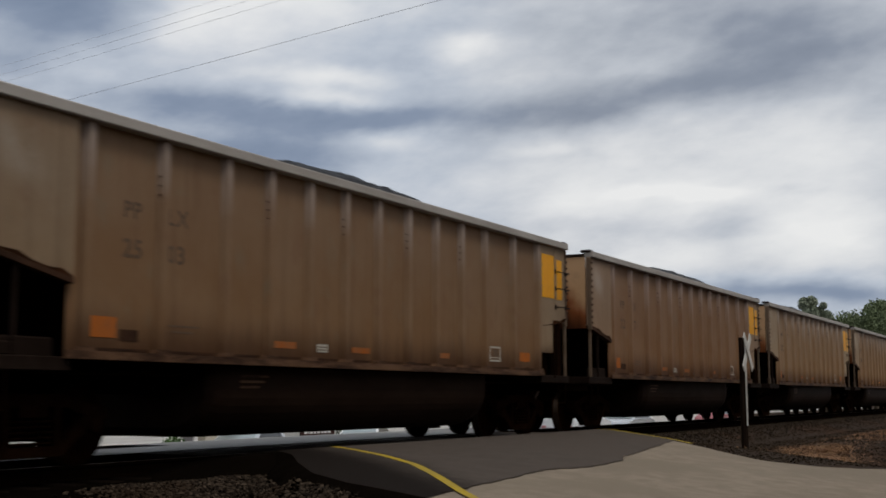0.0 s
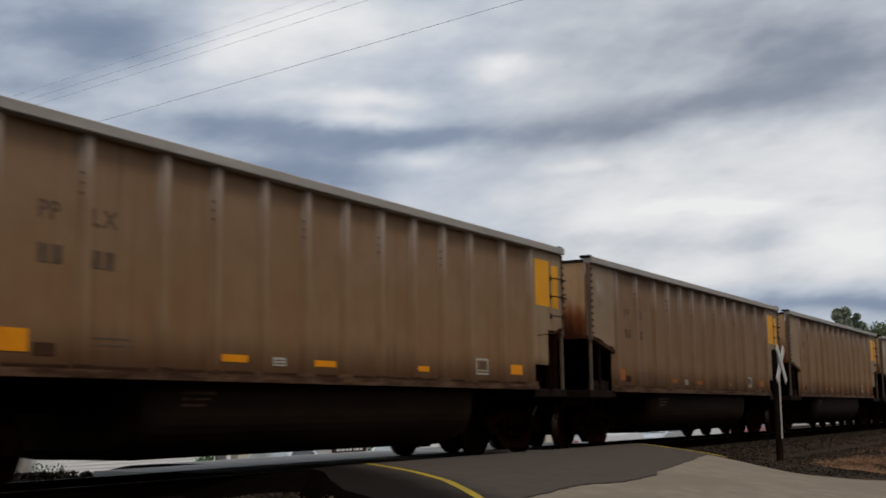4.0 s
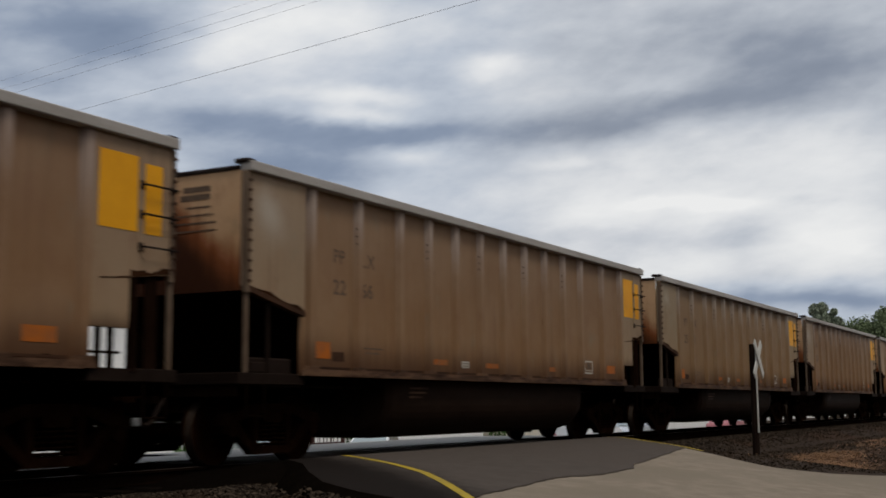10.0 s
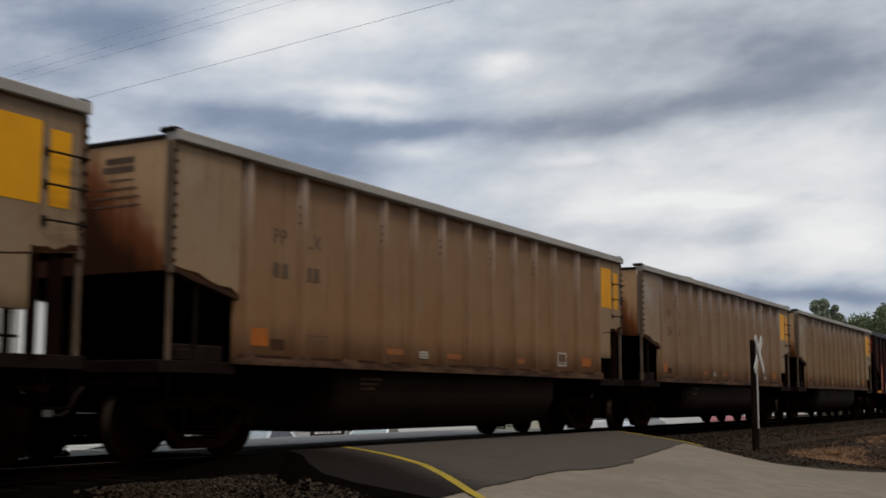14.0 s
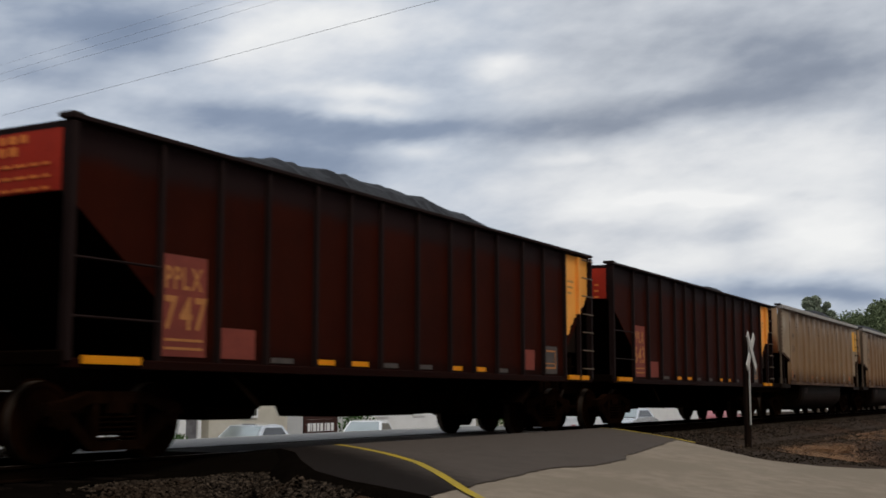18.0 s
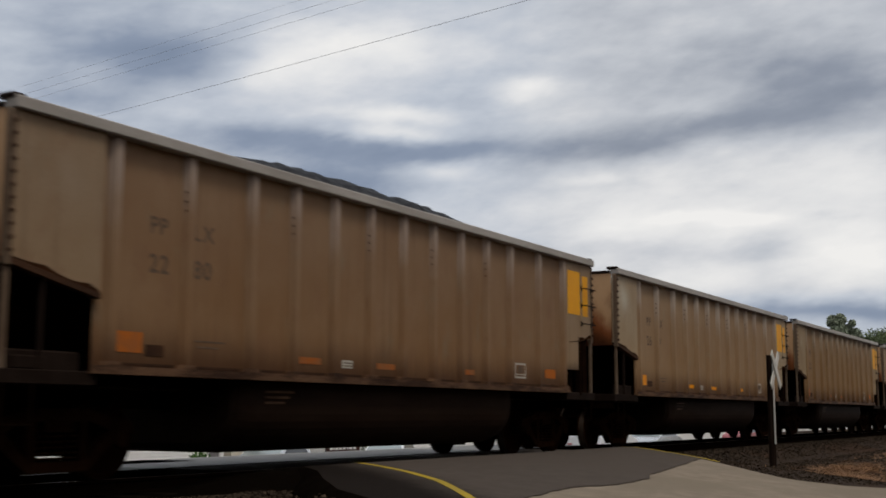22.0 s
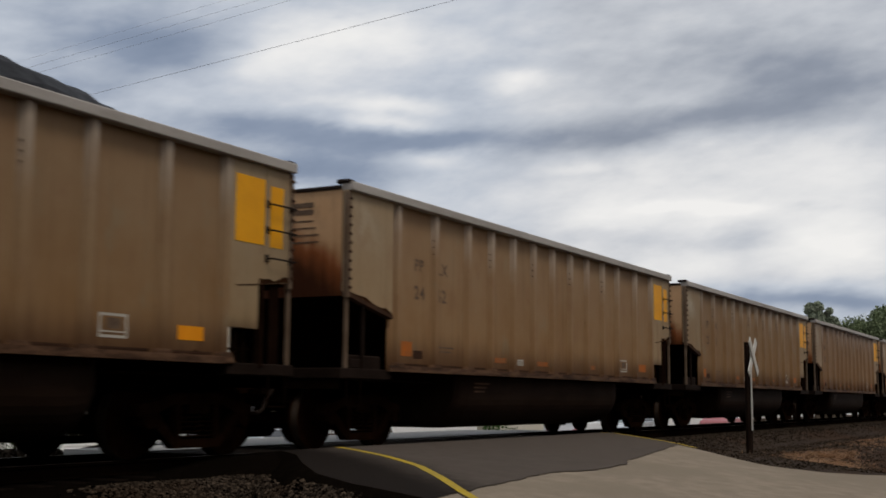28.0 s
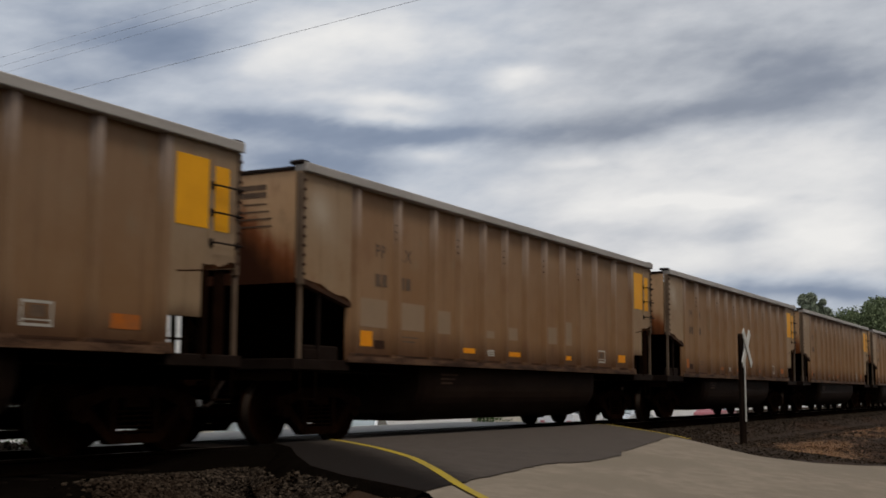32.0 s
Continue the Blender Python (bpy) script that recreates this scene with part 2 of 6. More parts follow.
def stone_mat(name, dark, light, warm):
    n = Nodes(name)
    g = n.nt.nodes.new("ShaderNodeNewGeometry")
    grain = n.noise(n.coords(), 60, 3)
    c = n.mix(n.math("POWER", g.outputs["Random Per Island"], 2.2), dark, light)
    c = n.mix(n.ramp(n.noise(n.coords(), 0.8, 3), 0.45, 0.65, 0.0, 0.6), c, warm)
    return n.finish(c, 0.9, 0.0, grain, 0.4, 0.004, gloss=0.04)


M["stones"] = stone_mat("loose_ballast", (0.0081, 0.00533, 0.00344), (0.081, 0.0585, 0.0403), (0.0243, 0.0142, 0.0079))


M["gravel"] = stone_mat("dusty_gravel", (0.0209, 0.01463, 0.009756), (0.06827, 0.05085, 0.03552), (0.03344, 0.0209, 0.01254))


def ground_mat(name, tones, patch, patch_scale, bump, dark_edge=None, gloss=0.06):
    n = Nodes(name)
    co = n.coords()
    big = n.noise(co, patch_scale, 6, 0.65)
    mid = n.noise(co, 4.0, 5, 0.6)
    grit = n.noise(co, 55.0, 3, 0.7)
    c = n.mix(n.ramp(mid, 0.3, 0.7), tones[0], tones[1])
    c = n.mix(n.ramp(big, 0.45, 0.62), c, patch)
    c = n.mix(n.ramp(grit, 0.5, 0.75, 0.0, 0.45), c, tones[2])
    if dark_edge:
        # the paving darkens along its edge: a line through (x, y) with its normal, and the width
        x0, y0, nx, ny, wide, tone = dark_edge
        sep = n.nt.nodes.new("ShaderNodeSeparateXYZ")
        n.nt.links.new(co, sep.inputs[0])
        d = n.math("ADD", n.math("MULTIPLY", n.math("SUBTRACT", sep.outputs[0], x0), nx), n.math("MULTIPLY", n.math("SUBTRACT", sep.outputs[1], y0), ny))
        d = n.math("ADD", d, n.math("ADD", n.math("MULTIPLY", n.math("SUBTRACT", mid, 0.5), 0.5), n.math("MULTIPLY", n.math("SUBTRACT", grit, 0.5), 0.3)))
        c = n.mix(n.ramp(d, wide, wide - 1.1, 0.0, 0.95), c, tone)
    return n.finish(c, 0.9, 0.0, n.math("ADD", grit, n.math("MULTIPLY", mid, 1.5)), bump, 0.02, gloss=gloss)


M["dirt"] = ground_mat("gravelly_dirt", ((0.022, 0.0136, 0.00845), (0.0356, 0.0233, 0.0149), (0.055, 0.0401, 0.0279)), (0.0376, 0.0175, 0.00774), 0.35, 0.6)
# bed stone far darker than the loose stones, shade beside the rails painted in
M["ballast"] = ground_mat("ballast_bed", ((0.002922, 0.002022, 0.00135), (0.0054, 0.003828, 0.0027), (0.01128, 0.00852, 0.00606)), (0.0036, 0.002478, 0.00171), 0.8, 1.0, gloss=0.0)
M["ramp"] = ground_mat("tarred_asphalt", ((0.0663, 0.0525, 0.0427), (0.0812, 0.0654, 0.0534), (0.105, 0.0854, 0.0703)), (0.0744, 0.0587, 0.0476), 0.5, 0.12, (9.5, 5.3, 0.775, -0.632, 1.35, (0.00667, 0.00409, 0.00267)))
M["oldroad"] = ground_mat("worn_pale_pavement", ((0.191, 0.153, 0.113), (0.247, 0.199, 0.148), (0.286, 0.234, 0.18)), (0.19, 0.153, 0.112), 0.45, 0.14)
M["street"] = ground_mat("far_street", ((0.33, 0.315, 0.295), (0.39, 0.375, 0.35), (0.43, 0.415, 0.39)), (0.35, 0.335, 0.31), 0.3, 0.1)
M["roadline"] = plain("yellow_road_paint", (0.398, 0.275, 0.0153), (0.306, 0.221, 0.0383), 5.0, 0.7)
M["siding"] = plain("white_siding", (0.84, 0.82, 0.78), (0.79, 0.77, 0.73), 1.5, 0.55)
M["roof"] = plain("grey_shingles", (0.12, 0.11, 0.11), (0.18, 0.17, 0.17), 4.0, 0.85)
M["stonewall"] = plain("pale_stone_wall", (0.357, 0.332, 0.281), (0.272, 0.246, 0.212), 2.5, 0.85)
M["beige"] = plain("beige_wall", (0.55, 0.50, 0.40), (0.62, 0.57, 0.47), 1.5, 0.7)
M["fence"] = plain("dark_red_fence", (0.0576, 0.0216, 0.0162), (0.0396, 0.018, 0.0144), 3.0, 0.8)
M["post"] = plain("dark_wood_post", (0.012, 0.007, 0.005), (0.02, 0.012, 0.008), 5.0, 0.9, stretch=(5, 5, 0.5), gloss=0.03)
M["blade"] = plain("weathered_white_blade", (0.595, 0.561, 0.493), (0.459, 0.433, 0.383), 5.0, 0.5)
M["galv"] = plain("galvanised_steel", (0.36, 0.36, 0.36), (0.46, 0.46, 0.46), 6.0, 0.45, 0.7)
M["silver"] = plain("silver_car_paint", (0.62, 0.64, 0.66), (0.66, 0.68, 0.70), 1.0, 0.25, 0.5, 0.02, Coat_Weight=0.6, gloss=0.5)
M["whitecar"] = plain("white_car_paint", (0.76, 0.77, 0.78), (0.8, 0.8, 0.8), 1.0, 0.3, 0.0, 0.02, Coat_Weight=0.6, gloss=0.5)
M["redcar"] = plain("red_car_paint", (0.48, 0.17, 0.18), (0.44, 0.15, 0.16), 1.0, 0.3, 0.0, 0.02, Coat_Weight=0.6, gloss=0.5)
M["glass"] = plain("dark_car_glass", (0.02, 0.022, 0.025), (0.03, 0.032, 0.035), 1.0, 0.08, 0.0, 0.0, gloss=0.5)
M["screen"] = plain("sky_reflecting_windscreen", (0.42, 0.47, 0.45), (0.5, 0.54, 0.52), 1.0, 0.15, 0.7, 0.0, gloss=0.5)
M["tyre"] = plain("tyre_rubber", (0.02, 0.02, 0.02), (0.03, 0.03, 0.03), 10.0, 0.85)
M["wire"] = plain("grey_wire", (0.30, 0.30, 0.31), (0.36, 0.36, 0.37), 4.0, 0.6)
M["bark"] = plain("bark", (0.07, 0.05, 0.035), (0.11, 0.085, 0.06), 6.0, 0.9, stretch=(3, 3, 0.5))


def leaf_mat(name, a, b):
    n = Nodes(name)
    g = n.nt.nodes.new("ShaderNodeNewGeometry")
    c = n.mix(g.outputs["Random Per Island"], a, b)
    return n.finish(c, 0.6, 0.0, Subsurface_Weight=0.0)


M["leaf"] = leaf_mat("tree_leaves", (0.10, 0.128, 0.062), (0.14, 0.168, 0.085))
# distance haze is mixed into this leaf colour
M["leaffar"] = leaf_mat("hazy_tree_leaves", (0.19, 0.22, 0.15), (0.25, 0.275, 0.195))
M["leafdark"] = leaf_mat("shrub_leaves", (0.03, 0.07, 0.018), (0.07, 0.14, 0.03))
M["dryleaf"] = leaf_mat("dry_grass_blades", (0.15, 0.066, 0.026), (0.30, 0.165, 0.075))


def cloud_material():
    """Thin and thick cloud: how much of the bright sky above comes through, in the sheet's own plan."""
    n = Nodes("cloud_cover")
    sep = n.nt.nodes.new("ShaderNodeSeparateXYZ")
    n.nt.links.new(n.coords(), sep.inputs[0])
    x, y = sep.outputs[0], sep.outputs[1]
    az = n.math("MULTIPLY", n.math("ARCTAN2", y, x), 57.2958)
    r = n.math("SQRT", n.math("ADD", n.math("MULTIPLY", x, x), n.math("MULTIPLY", y, y)))
    el = n.math("MULTIPLY", n.math("ARCTAN2", 200.0, r), 57.2958)
    comb = n.nt.nodes.new("ShaderNodeCombineXYZ")
    n.put(comb.inputs[0], n.math("MULTIPLY", n.math("ADD", az, n.math("MULTIPLY", el, 0.5)), 0.12))
    n.put(comb.inputs[1], n.math("MULTIPLY", el, 0.24))
    vec = comb.outputs[0]
    warp = n.math("SUBTRACT", n.noise(vec, 1.3, 3, 0.5), 0.5)
    warp2 = n.math("SUBTRACT", n.noise(n.mapped(vec, (1, 1, 1), (7, 3, 1)), 1.6, 4, 0.55), 0.5)
    azw = n.math("ADD", az, n.math("MULTIPLY", warp, 3.6))
    elw = n.math("ADD", el, n.math("MULTIPLY", warp2, 1.5))
    fine = n.noise(n.mapped(vec, (1.0, 0.95, 1)), 1.9, 6, 0.5)
    wisp = n.noise(n.mapped(vec, (1.0, 1.25, 1), (2, 5, 1)), 4.6, 5, 0.5)
    fine = n.math("ADD", fine, n.math("MULTIPLY", n.math("SUBTRACT", wisp, 0.5), 0.45))
    total = n.math("ADD", SKY_BASE, n.math("MULTIPLY", n.math("SUBTRACT", fine, 0.5), SKY_FINE))
    for a, sa, e, se, amp in THIN + THICK:
        da = n.math("DIVIDE", n.math("SUBTRACT", azw, a), sa)
        de = n.math("DIVIDE", n.math("SUBTRACT", elw, e), se)
        g = n.math("EXPONENT", n.math("MULTIPLY", n.math("ADD", n.math("MULTIPLY", da, da), n.math("MULTIPLY", de, de)), -1.0))
        total = n.math("ADD", total, n.math("MULTIPLY", g, amp))
    ramp = n.nt.nodes.new("ShaderNodeValToRGB")
    ramp.color_ramp.elements[0].position, ramp.color_ramp.elements[0].color = 0.0, (0.103, 0.146, 0.226, 1)
    ramp.color_ramp.elements[1].position, ramp.color_ramp.elements[1].color = 1.0, (0.697, 0.705, 0.705, 1)
    for pos, col in ((0.35, (0.208, 0.256, 0.342, 1)), (0.62, (0.415, 0.460, 0.526, 1)), (0.82, (0.585, 0.607, 0.635, 1))):
        ramp.color_ramp.elements.new(pos).color = col
    n.nt.links.new(total, ramp.inputs["Fac"])
    # the cloud is greyer away from the gaps that let blue through
    bw = n.nt.nodes.new("ShaderNodeRGBToBW")
    n.nt.links.new(ramp.outputs["Color"], bw.inputs[0])
    tone = n.mix(n.ramp(n.math("MULTIPLY", n.ramp(azw, 32.0, 20.0), n.ramp(elw, 5.0, 6.5)), 0.0, 1.0, 0.0, 0.33), ramp.outputs["Color"], bw.outputs[0])
    tr = n.node("ShaderNodeBsdfTransparent", Color=tone)
    n.nt.links.new(tr.outputs[0], n.out.inputs["Surface"])
    return n.mat


# cloud forms: bearing, half width, height over the horizon, half height (degrees), how much lighter or darker
THIN = [
    (38.5, 3.0, 17.0, 1.30, 0.36), (34.6, 4.6, 18.4, 1.08, 0.32), (40.0, 1.6, 15.8, 0.68, 0.14), (33.3, 2.6, 14.8, 0.46, 0.34),
    (33.2, 3.0, 13.8, 0.43, 0.26), (48.8, 1.6, 16.1, 0.59, 0.10), (30.3, 1.9, 12.0, 0.43, 0.20), (26.7, 1.7, 16.1, 0.70, 0.34),
    (18.6, 1.6, 14.8, 0.49, 0.12), (22.7, 1.9, 11.4, 0.32, 0.16), (17.3, 8.9, 9.5, 2.02, 0.24), (18.7, 2.0, 9.6, 0.38, 0.22),
    (15.3, 1.9, 9.1, 0.38, 0.24), (21.2, 3.0, 8.9, 0.59, 0.16), (10.0, 3.0, 7.3, 1.62, 0.32), (10.8, 5.1, 11.5, 1.22, 0.17),
    (17.4, 4.9, 6.4, 1.08, 0.20),
]
THICK = [
    (46.2, 5.7, 17.1, 1.89, -0.36), (48.8, 3.0, 14.7, 0.76, -0.14), (39.5, 3.8, 13.5, 0.76, -0.28), (33.3, 5.4, 12.8, 0.70, -0.36),
    (35.8, 4.0, 11.4, 0.86, -0.38), (29.2, 3.0, 13.4, 0.81, -0.13), (24.8, 3.2, 12.9, 0.70, -0.16), (20.5, 3.5, 13.3, 0.81, -0.22),
    (16.0, 3.5, 14.0, 0.92, -0.22), (11.4, 5.1, 15.1, 1.48, -0.22), (15.0, 2.4, 7.6, 0.49, -0.17), (11.5, 1.4, 9.2, 0.32, -0.12),
    (11.2, 6.2, 4.7, 0.59, -0.34), (13.8, 6.5, 17.0, 1.62, -0.19),
]
SKY_BASE, SKY_FINE = 0.63, 0.38
M["cloud"] = cloud_material()


# ---------------------------------------------------------------- mesh helpers
def bx(bm, x0, x1, y0, y1, z0, z1, bevel=0.0):
    vs = [bm.verts.new((x, y, z)) for x in (x0, x1) for y in (y0, y1) for z in (z0, z1)]
    fs = [bm.faces.new([vs[i] for i in f]) for f in ((0, 1, 3, 2), (4, 6, 7, 5), (0, 4, 5, 1), (2, 3, 7, 6), (0, 2, 6, 4), (1, 5, 7, 3))]
    if bevel:
        es = {e for f in fs for e in f.edges}
        bmesh.ops.bevel(bm, geom=list(es), offset=bevel, segments=1, affect="EDGES")


def prism(bm, pts, y0, y1):
    """A plate with the outline pts in (x, z), from y0 to y1."""
    a = [bm.verts.new((x, y0, z)) for x, z in pts]
    b = [bm.verts.new((x, y1, z)) for x, z in pts]
    bm.faces.new(a)
    bm.faces.new(b[::-1])
    for i in range(len(pts)):
        j = (i + 1) % len(pts)
        bm.faces.new((a[j], a[i], b[i], b[j]))


def extrude_x(bm, pts, x0, x1):
    """A bar with the section pts in (y, z), from x0 to x1."""
    a = [bm.verts.new((x0, y, z)) for y, z in pts]
    b = [bm.verts.new((x1, y, z)) for y, z in pts]
    bm.faces.new(a[::-1])
    bm.faces.new(b)
    for i in range(len(pts)):
        j = (i + 1) % len(pts)
        bm.faces.new((a[i], a[j], b[j], b[i]))


def extrude_z(bm, pts, z0, z1):
    a = [bm.verts.new((x, y, z0)) for x, y in pts]
    b = [bm.verts.new((x, y, z1)) for x, y in pts]
    bm.faces.new(a[::-1])
    bm.faces.new(b)
    for i in range(len(pts)):
        j = (i + 1) % len(pts)
        bm.faces.new((a[i], a[j], b[j], b[i]))


def tube(bm, p, q, r, n=6, r2=None):
    p, q = Vector(p), Vector(q)
    m = (q - p).to_track_quat("Z", "Y").to_matrix()
    r2 = r if r2 is None else r2
    a = [bm.verts.new(p + m @ Vector((r * math.cos(2 * math.pi * i / n), r * math.sin(2 * math.pi * i / n), 0))) for i in range(n)]
    b = [bm.verts.new(q + m @ Vector((r2 * math.cos(2 * math.pi * i / n), r2 * math.sin(2 * math.pi * i / n), 0))) for i in range(n)]
    bm.faces.new(a[::-1])
    bm.faces.new(b)
    for i in range(n):
        j = (i + 1) % n
        bm.faces.new((a[i], a[j], b[j], b[i]))


def lathe(bm, prof, n=28, mats=None):
    """Turns the profile (y, r) about the y axis."""
    rings = [[bm.verts.new((r * math.cos(2 * math.pi * i / n), y, r * math.sin(2 * math.pi * i / n))) for i in range(n)] for y, r in prof]
    for k in range(len(rings) - 1):
        for i in range(n):
            j = (i + 1) % n
            f = bm.faces.new((rings[k][i], rings[k][j], rings[k + 1][j], rings[k + 1][i]))
            if mats:
                f.material_index = mats[k]


def mesh_of(name, bm, *mats, smooth=False):
    bmesh.ops.recalc_face_normals(bm, faces=bm.faces)
    me = bpy.data.meshes.new(name)
    bm.to_mesh(me)
    bm.free()
    for m in mats:
        me.materials.append(M[m])
    if smooth:
        me.polygons.foreach_set("use_smooth", [True] * len(me.polygons))
    return me


def part(name, bm, material, parent, label="", at=None, smooth=False):
    me = bm if isinstance(bm, bpy.types.Mesh) else mesh_of(name, bm, *(material if isinstance(material, tuple) else (material,)), smooth=smooth)
    ob = new(name, me)
    ob.parent = parent
    if at is not None:
        ob.matrix_basis = at
    if label:
        tagged(ob, label)
    return ob


def thing(name, label, category, group="", kind="", at=None, data=None):
    ob = new(name, data)
    if at is not None:
        ob.matrix_basis = at
    return tagged(ob, label, category, group, kind)


def one(fn, *a, **k):
    bm = bmesh.new()
    fn(bm, *a, **k)
    return bm


def raw_mesh(name, verts, faces, *mats, smooth=False):
    me = bpy.data.meshes.new(name)
    me.from_pydata([tuple(v) for v in verts], [], [tuple(f) for f in faces])
    for m in mats:
        me.materials.append(M[m])
    if smooth:
        me.polygons.foreach_set("use_smooth", [True] * len(me.polygons))
    me.update()
    return me


# ---------------------------------------------------------------- lettering
GLYPHS = {}


def glyph(ch):
    """The filled outline of one character, 1 high at capital height."""
    if ch not in GLYPHS:
        cu = bpy.data.curves.new("glyph", "FONT")
        cu.body, cu.size, cu.resolution_u, cu.offset = ch, 1.0, 3, 0.022
        ob = new("glyph", cu)
        me = bpy.data.meshes.new_from_object(ob.evaluated_get(bpy.context.evaluated_depsgraph_get()))
        vs = [v.co.copy() for v in me.vertices]
        GLYPHS[ch] = ([(v.x, v.y) for v in vs], [tuple(p.vertices) for p in me.polygons], max(v.x for v in vs), min(v.x for v in vs))
        bpy.data.objects.remove(ob)
        bpy.data.curves.remove(cu)
        bpy.data.meshes.remove(me)
    return GLYPHS[ch]


def text_mesh(body, height, material, width=0.8):
    """Words in the x-z plane that face -y, starting at x = 0."""
    verts, faces, pen = [], [], 0.0
    k = height / 0.70
    for ch in body:
        if ch == " ":
            pen += 0.4 * k
            continue
        vs, fs, hi, lo = glyph(ch)
        n0 = len(verts)
        verts += [(pen + (x - lo) * k * width, 0.0, y * k) for x, y in vs]
        faces += [tuple(n0 + i for i in f) for f in fs]
        pen += (hi - lo) * k * width + 0.12 * height
    return raw_mesh("lettering", verts, faces, material)

# ---------------------------------------------------------------- ground, road, track
def road_z(y):
    """Height of the road that climbs to the crossing on the camera's side."""
    y = min(y, 9.2)
    return -0.02 - 0.014 * (9.2 - y) ** 2 if y > 5.1 else max(-0.255 - 0.115 * (5.1 - y), -0.95)


def smooth(a, b, v):
    t = min(max((v - a) / (b - a), 0.0), 1.0)
    return t * t * (3 - 2 * t)


def edge_x(y):
    """Left edge of the paving at y."""
    pts = [(-12.0, -14.0), (-3.0, -4.0), (2.6, 6.0), (5.3, 9.5), (6.28, 9.7), (6.94, 10.1), (7.75, 11.0), (8.58, 12.06), (9.35, 12.8)]
    for (y0, x0), (y1, x1) in zip(pts, pts[1:]):
        if y < y1:
            return x0 + (x1 - x0) * max(0.0, (y - y0)) / (y1 - y0)
    return 12.8


def ground_z(x, y):
    if y > 12.6:
        return -0.32 - 1.18 * smooth(15.0, 20.0, y) - 0.35 * smooth(23.4, 26.2, y)
    if y > 9.3:
        return -0.32
    edge = edge_x(y)
    left = -0.62 if y > 5 else max(-0.62 - 0.05 * (5 - y), -1.0)
    left = left + (-0.32 - left) * smooth(7.6, 8.9, y)
    ramp = road_z(y) - 0.05
    # a shallow swale between the ballast and the dirt round the sign
    right = road_z(y) - 0.20 - 0.2 * smooth(23.5, 26.0, x) * smooth(5.7, 6.5, y) * (1 - smooth(7.3, 8.3, y))
    k = smooth(edge - (1.5 if y < 7 else 0.5), edge - 0.02, x)
    base = left + (ramp - left) * k
    k = smooth(21.5, 23.5, x)
    return base + (right - base) * k


def grid_mesh(name, xs, ys, zf, *mats):
    verts = [(x, y, zf(x, y)) for y in ys for x in xs]
    n = len(xs)
    faces = [(j * n + i, j * n + i + 1, (j + 1) * n + i + 1, (j + 1) * n + i) for j in range(len(ys) - 1) for i in range(n - 1)]
    return raw_mesh(name, verts, faces, *mats, smooth=True)


def steps(*spans):
    out = []
    for a, b, d in spans:
        n = max(1, round((b - a) / d))
        out += [a + (b - a) * i / n for i in range(n)]
    return out + [spans[-1][1]]


def build_ground():
    xs = steps((-4500, -300, 600), (-300, -20, 20), (-20, 45, 0.5), (45, 120, 5), (120, 400, 40), (400, 4500, 600))
    ys = steps((-4500, -300, 600), (-300, -20, 20), (-20, 24, 0.4), (24, 80, 4), (80, 400, 40), (400, 4500, 600))
    thing("ground", "gravelly brown dirt with dry weeds beside the track", "ground", kind="structure", data=grid_mesh("ground", xs, ys, ground_z, "dirt"))


def curve_at(pts, u):
    """The point at share u of a polyline, by its length."""
    d = [0.0]
    for a, b in zip(pts, pts[1:]):
        d.append(d[-1] + math.dist(a, b))
    s = u * d[-1]
    for i in range(len(pts) - 1):
        if s <= d[i + 1] or i == len(pts) - 2:
            k = (s - d[i]) / max(d[i + 1] - d[i], 1e-6)
            return tuple(p + (q - p) * k for p, q in zip(pts[i], pts[i + 1]))


def coons(name, low, high, left, right, nu, nv, lift, material, wobble=0.0):
    """A sheet on the road's slope between four edges."""
    verts, faces = [], []
    rnd = random.Random(5)
    for j in range(nv + 1):
        v = j / nv
        for i in range(nu + 1):
            u = i / nu
            l, h, a, b = curve_at(low, u), curve_at(high, u), curve_at(left, v), curve_at(right, v)
            p = [(1 - v) * l[k] + v * h[k] + (1 - u) * a[k] + u * b[k] - ((1 - u) * (1 - v) * low[0][k] + u * (1 - v) * low[-1][k] + (1 - u) * v * high[0][k] + u * v * high[-1][k]) for k in (0, 1)]
            if wobble and j == 0 and 0 < i < nu:
                p[1] += rnd.uniform(-wobble, wobble)
            verts.append((p[0], p[1], road_z(p[1]) + lift))
    n = nu + 1
    for j in range(nv):
        for i in range(nu):
            faces.append((j * n + i, j * n + i + 1, (j + 1) * n + i + 1, (j + 1) * n + i))
    return raw_mesh(name, verts, faces, material, smooth=True)


CRACK = [(9.5, 5.3), (10.82, 5.47), (13.3, 5.75), (14.1, 5.57), (15.0, 5.62), (15.6, 5.66), (16.2, 5.9), (16.9, 5.97), (21.04, 6.66)]
LEFT_EDGE = [(9.5, 5.3), (9.7, 6.28), (10.1, 6.94), (11.0, 7.75), (12.06, 8.58), (12.8, 9.35)]
RIGHT_EDGE = [(21.04, 6.66), (22.38, 7.89), (23.99, 9.01), (24.3, 9.35)]
PAVED_EDGE = [(21.04, 6.66), (20.2, 5.95), (19.67, 5.49), (19.0, 4.75), (18.93, 4.42), (19.2, 3.8), (20.07, 3.22), (24.0, 1.6), (45.0, -2.0)]


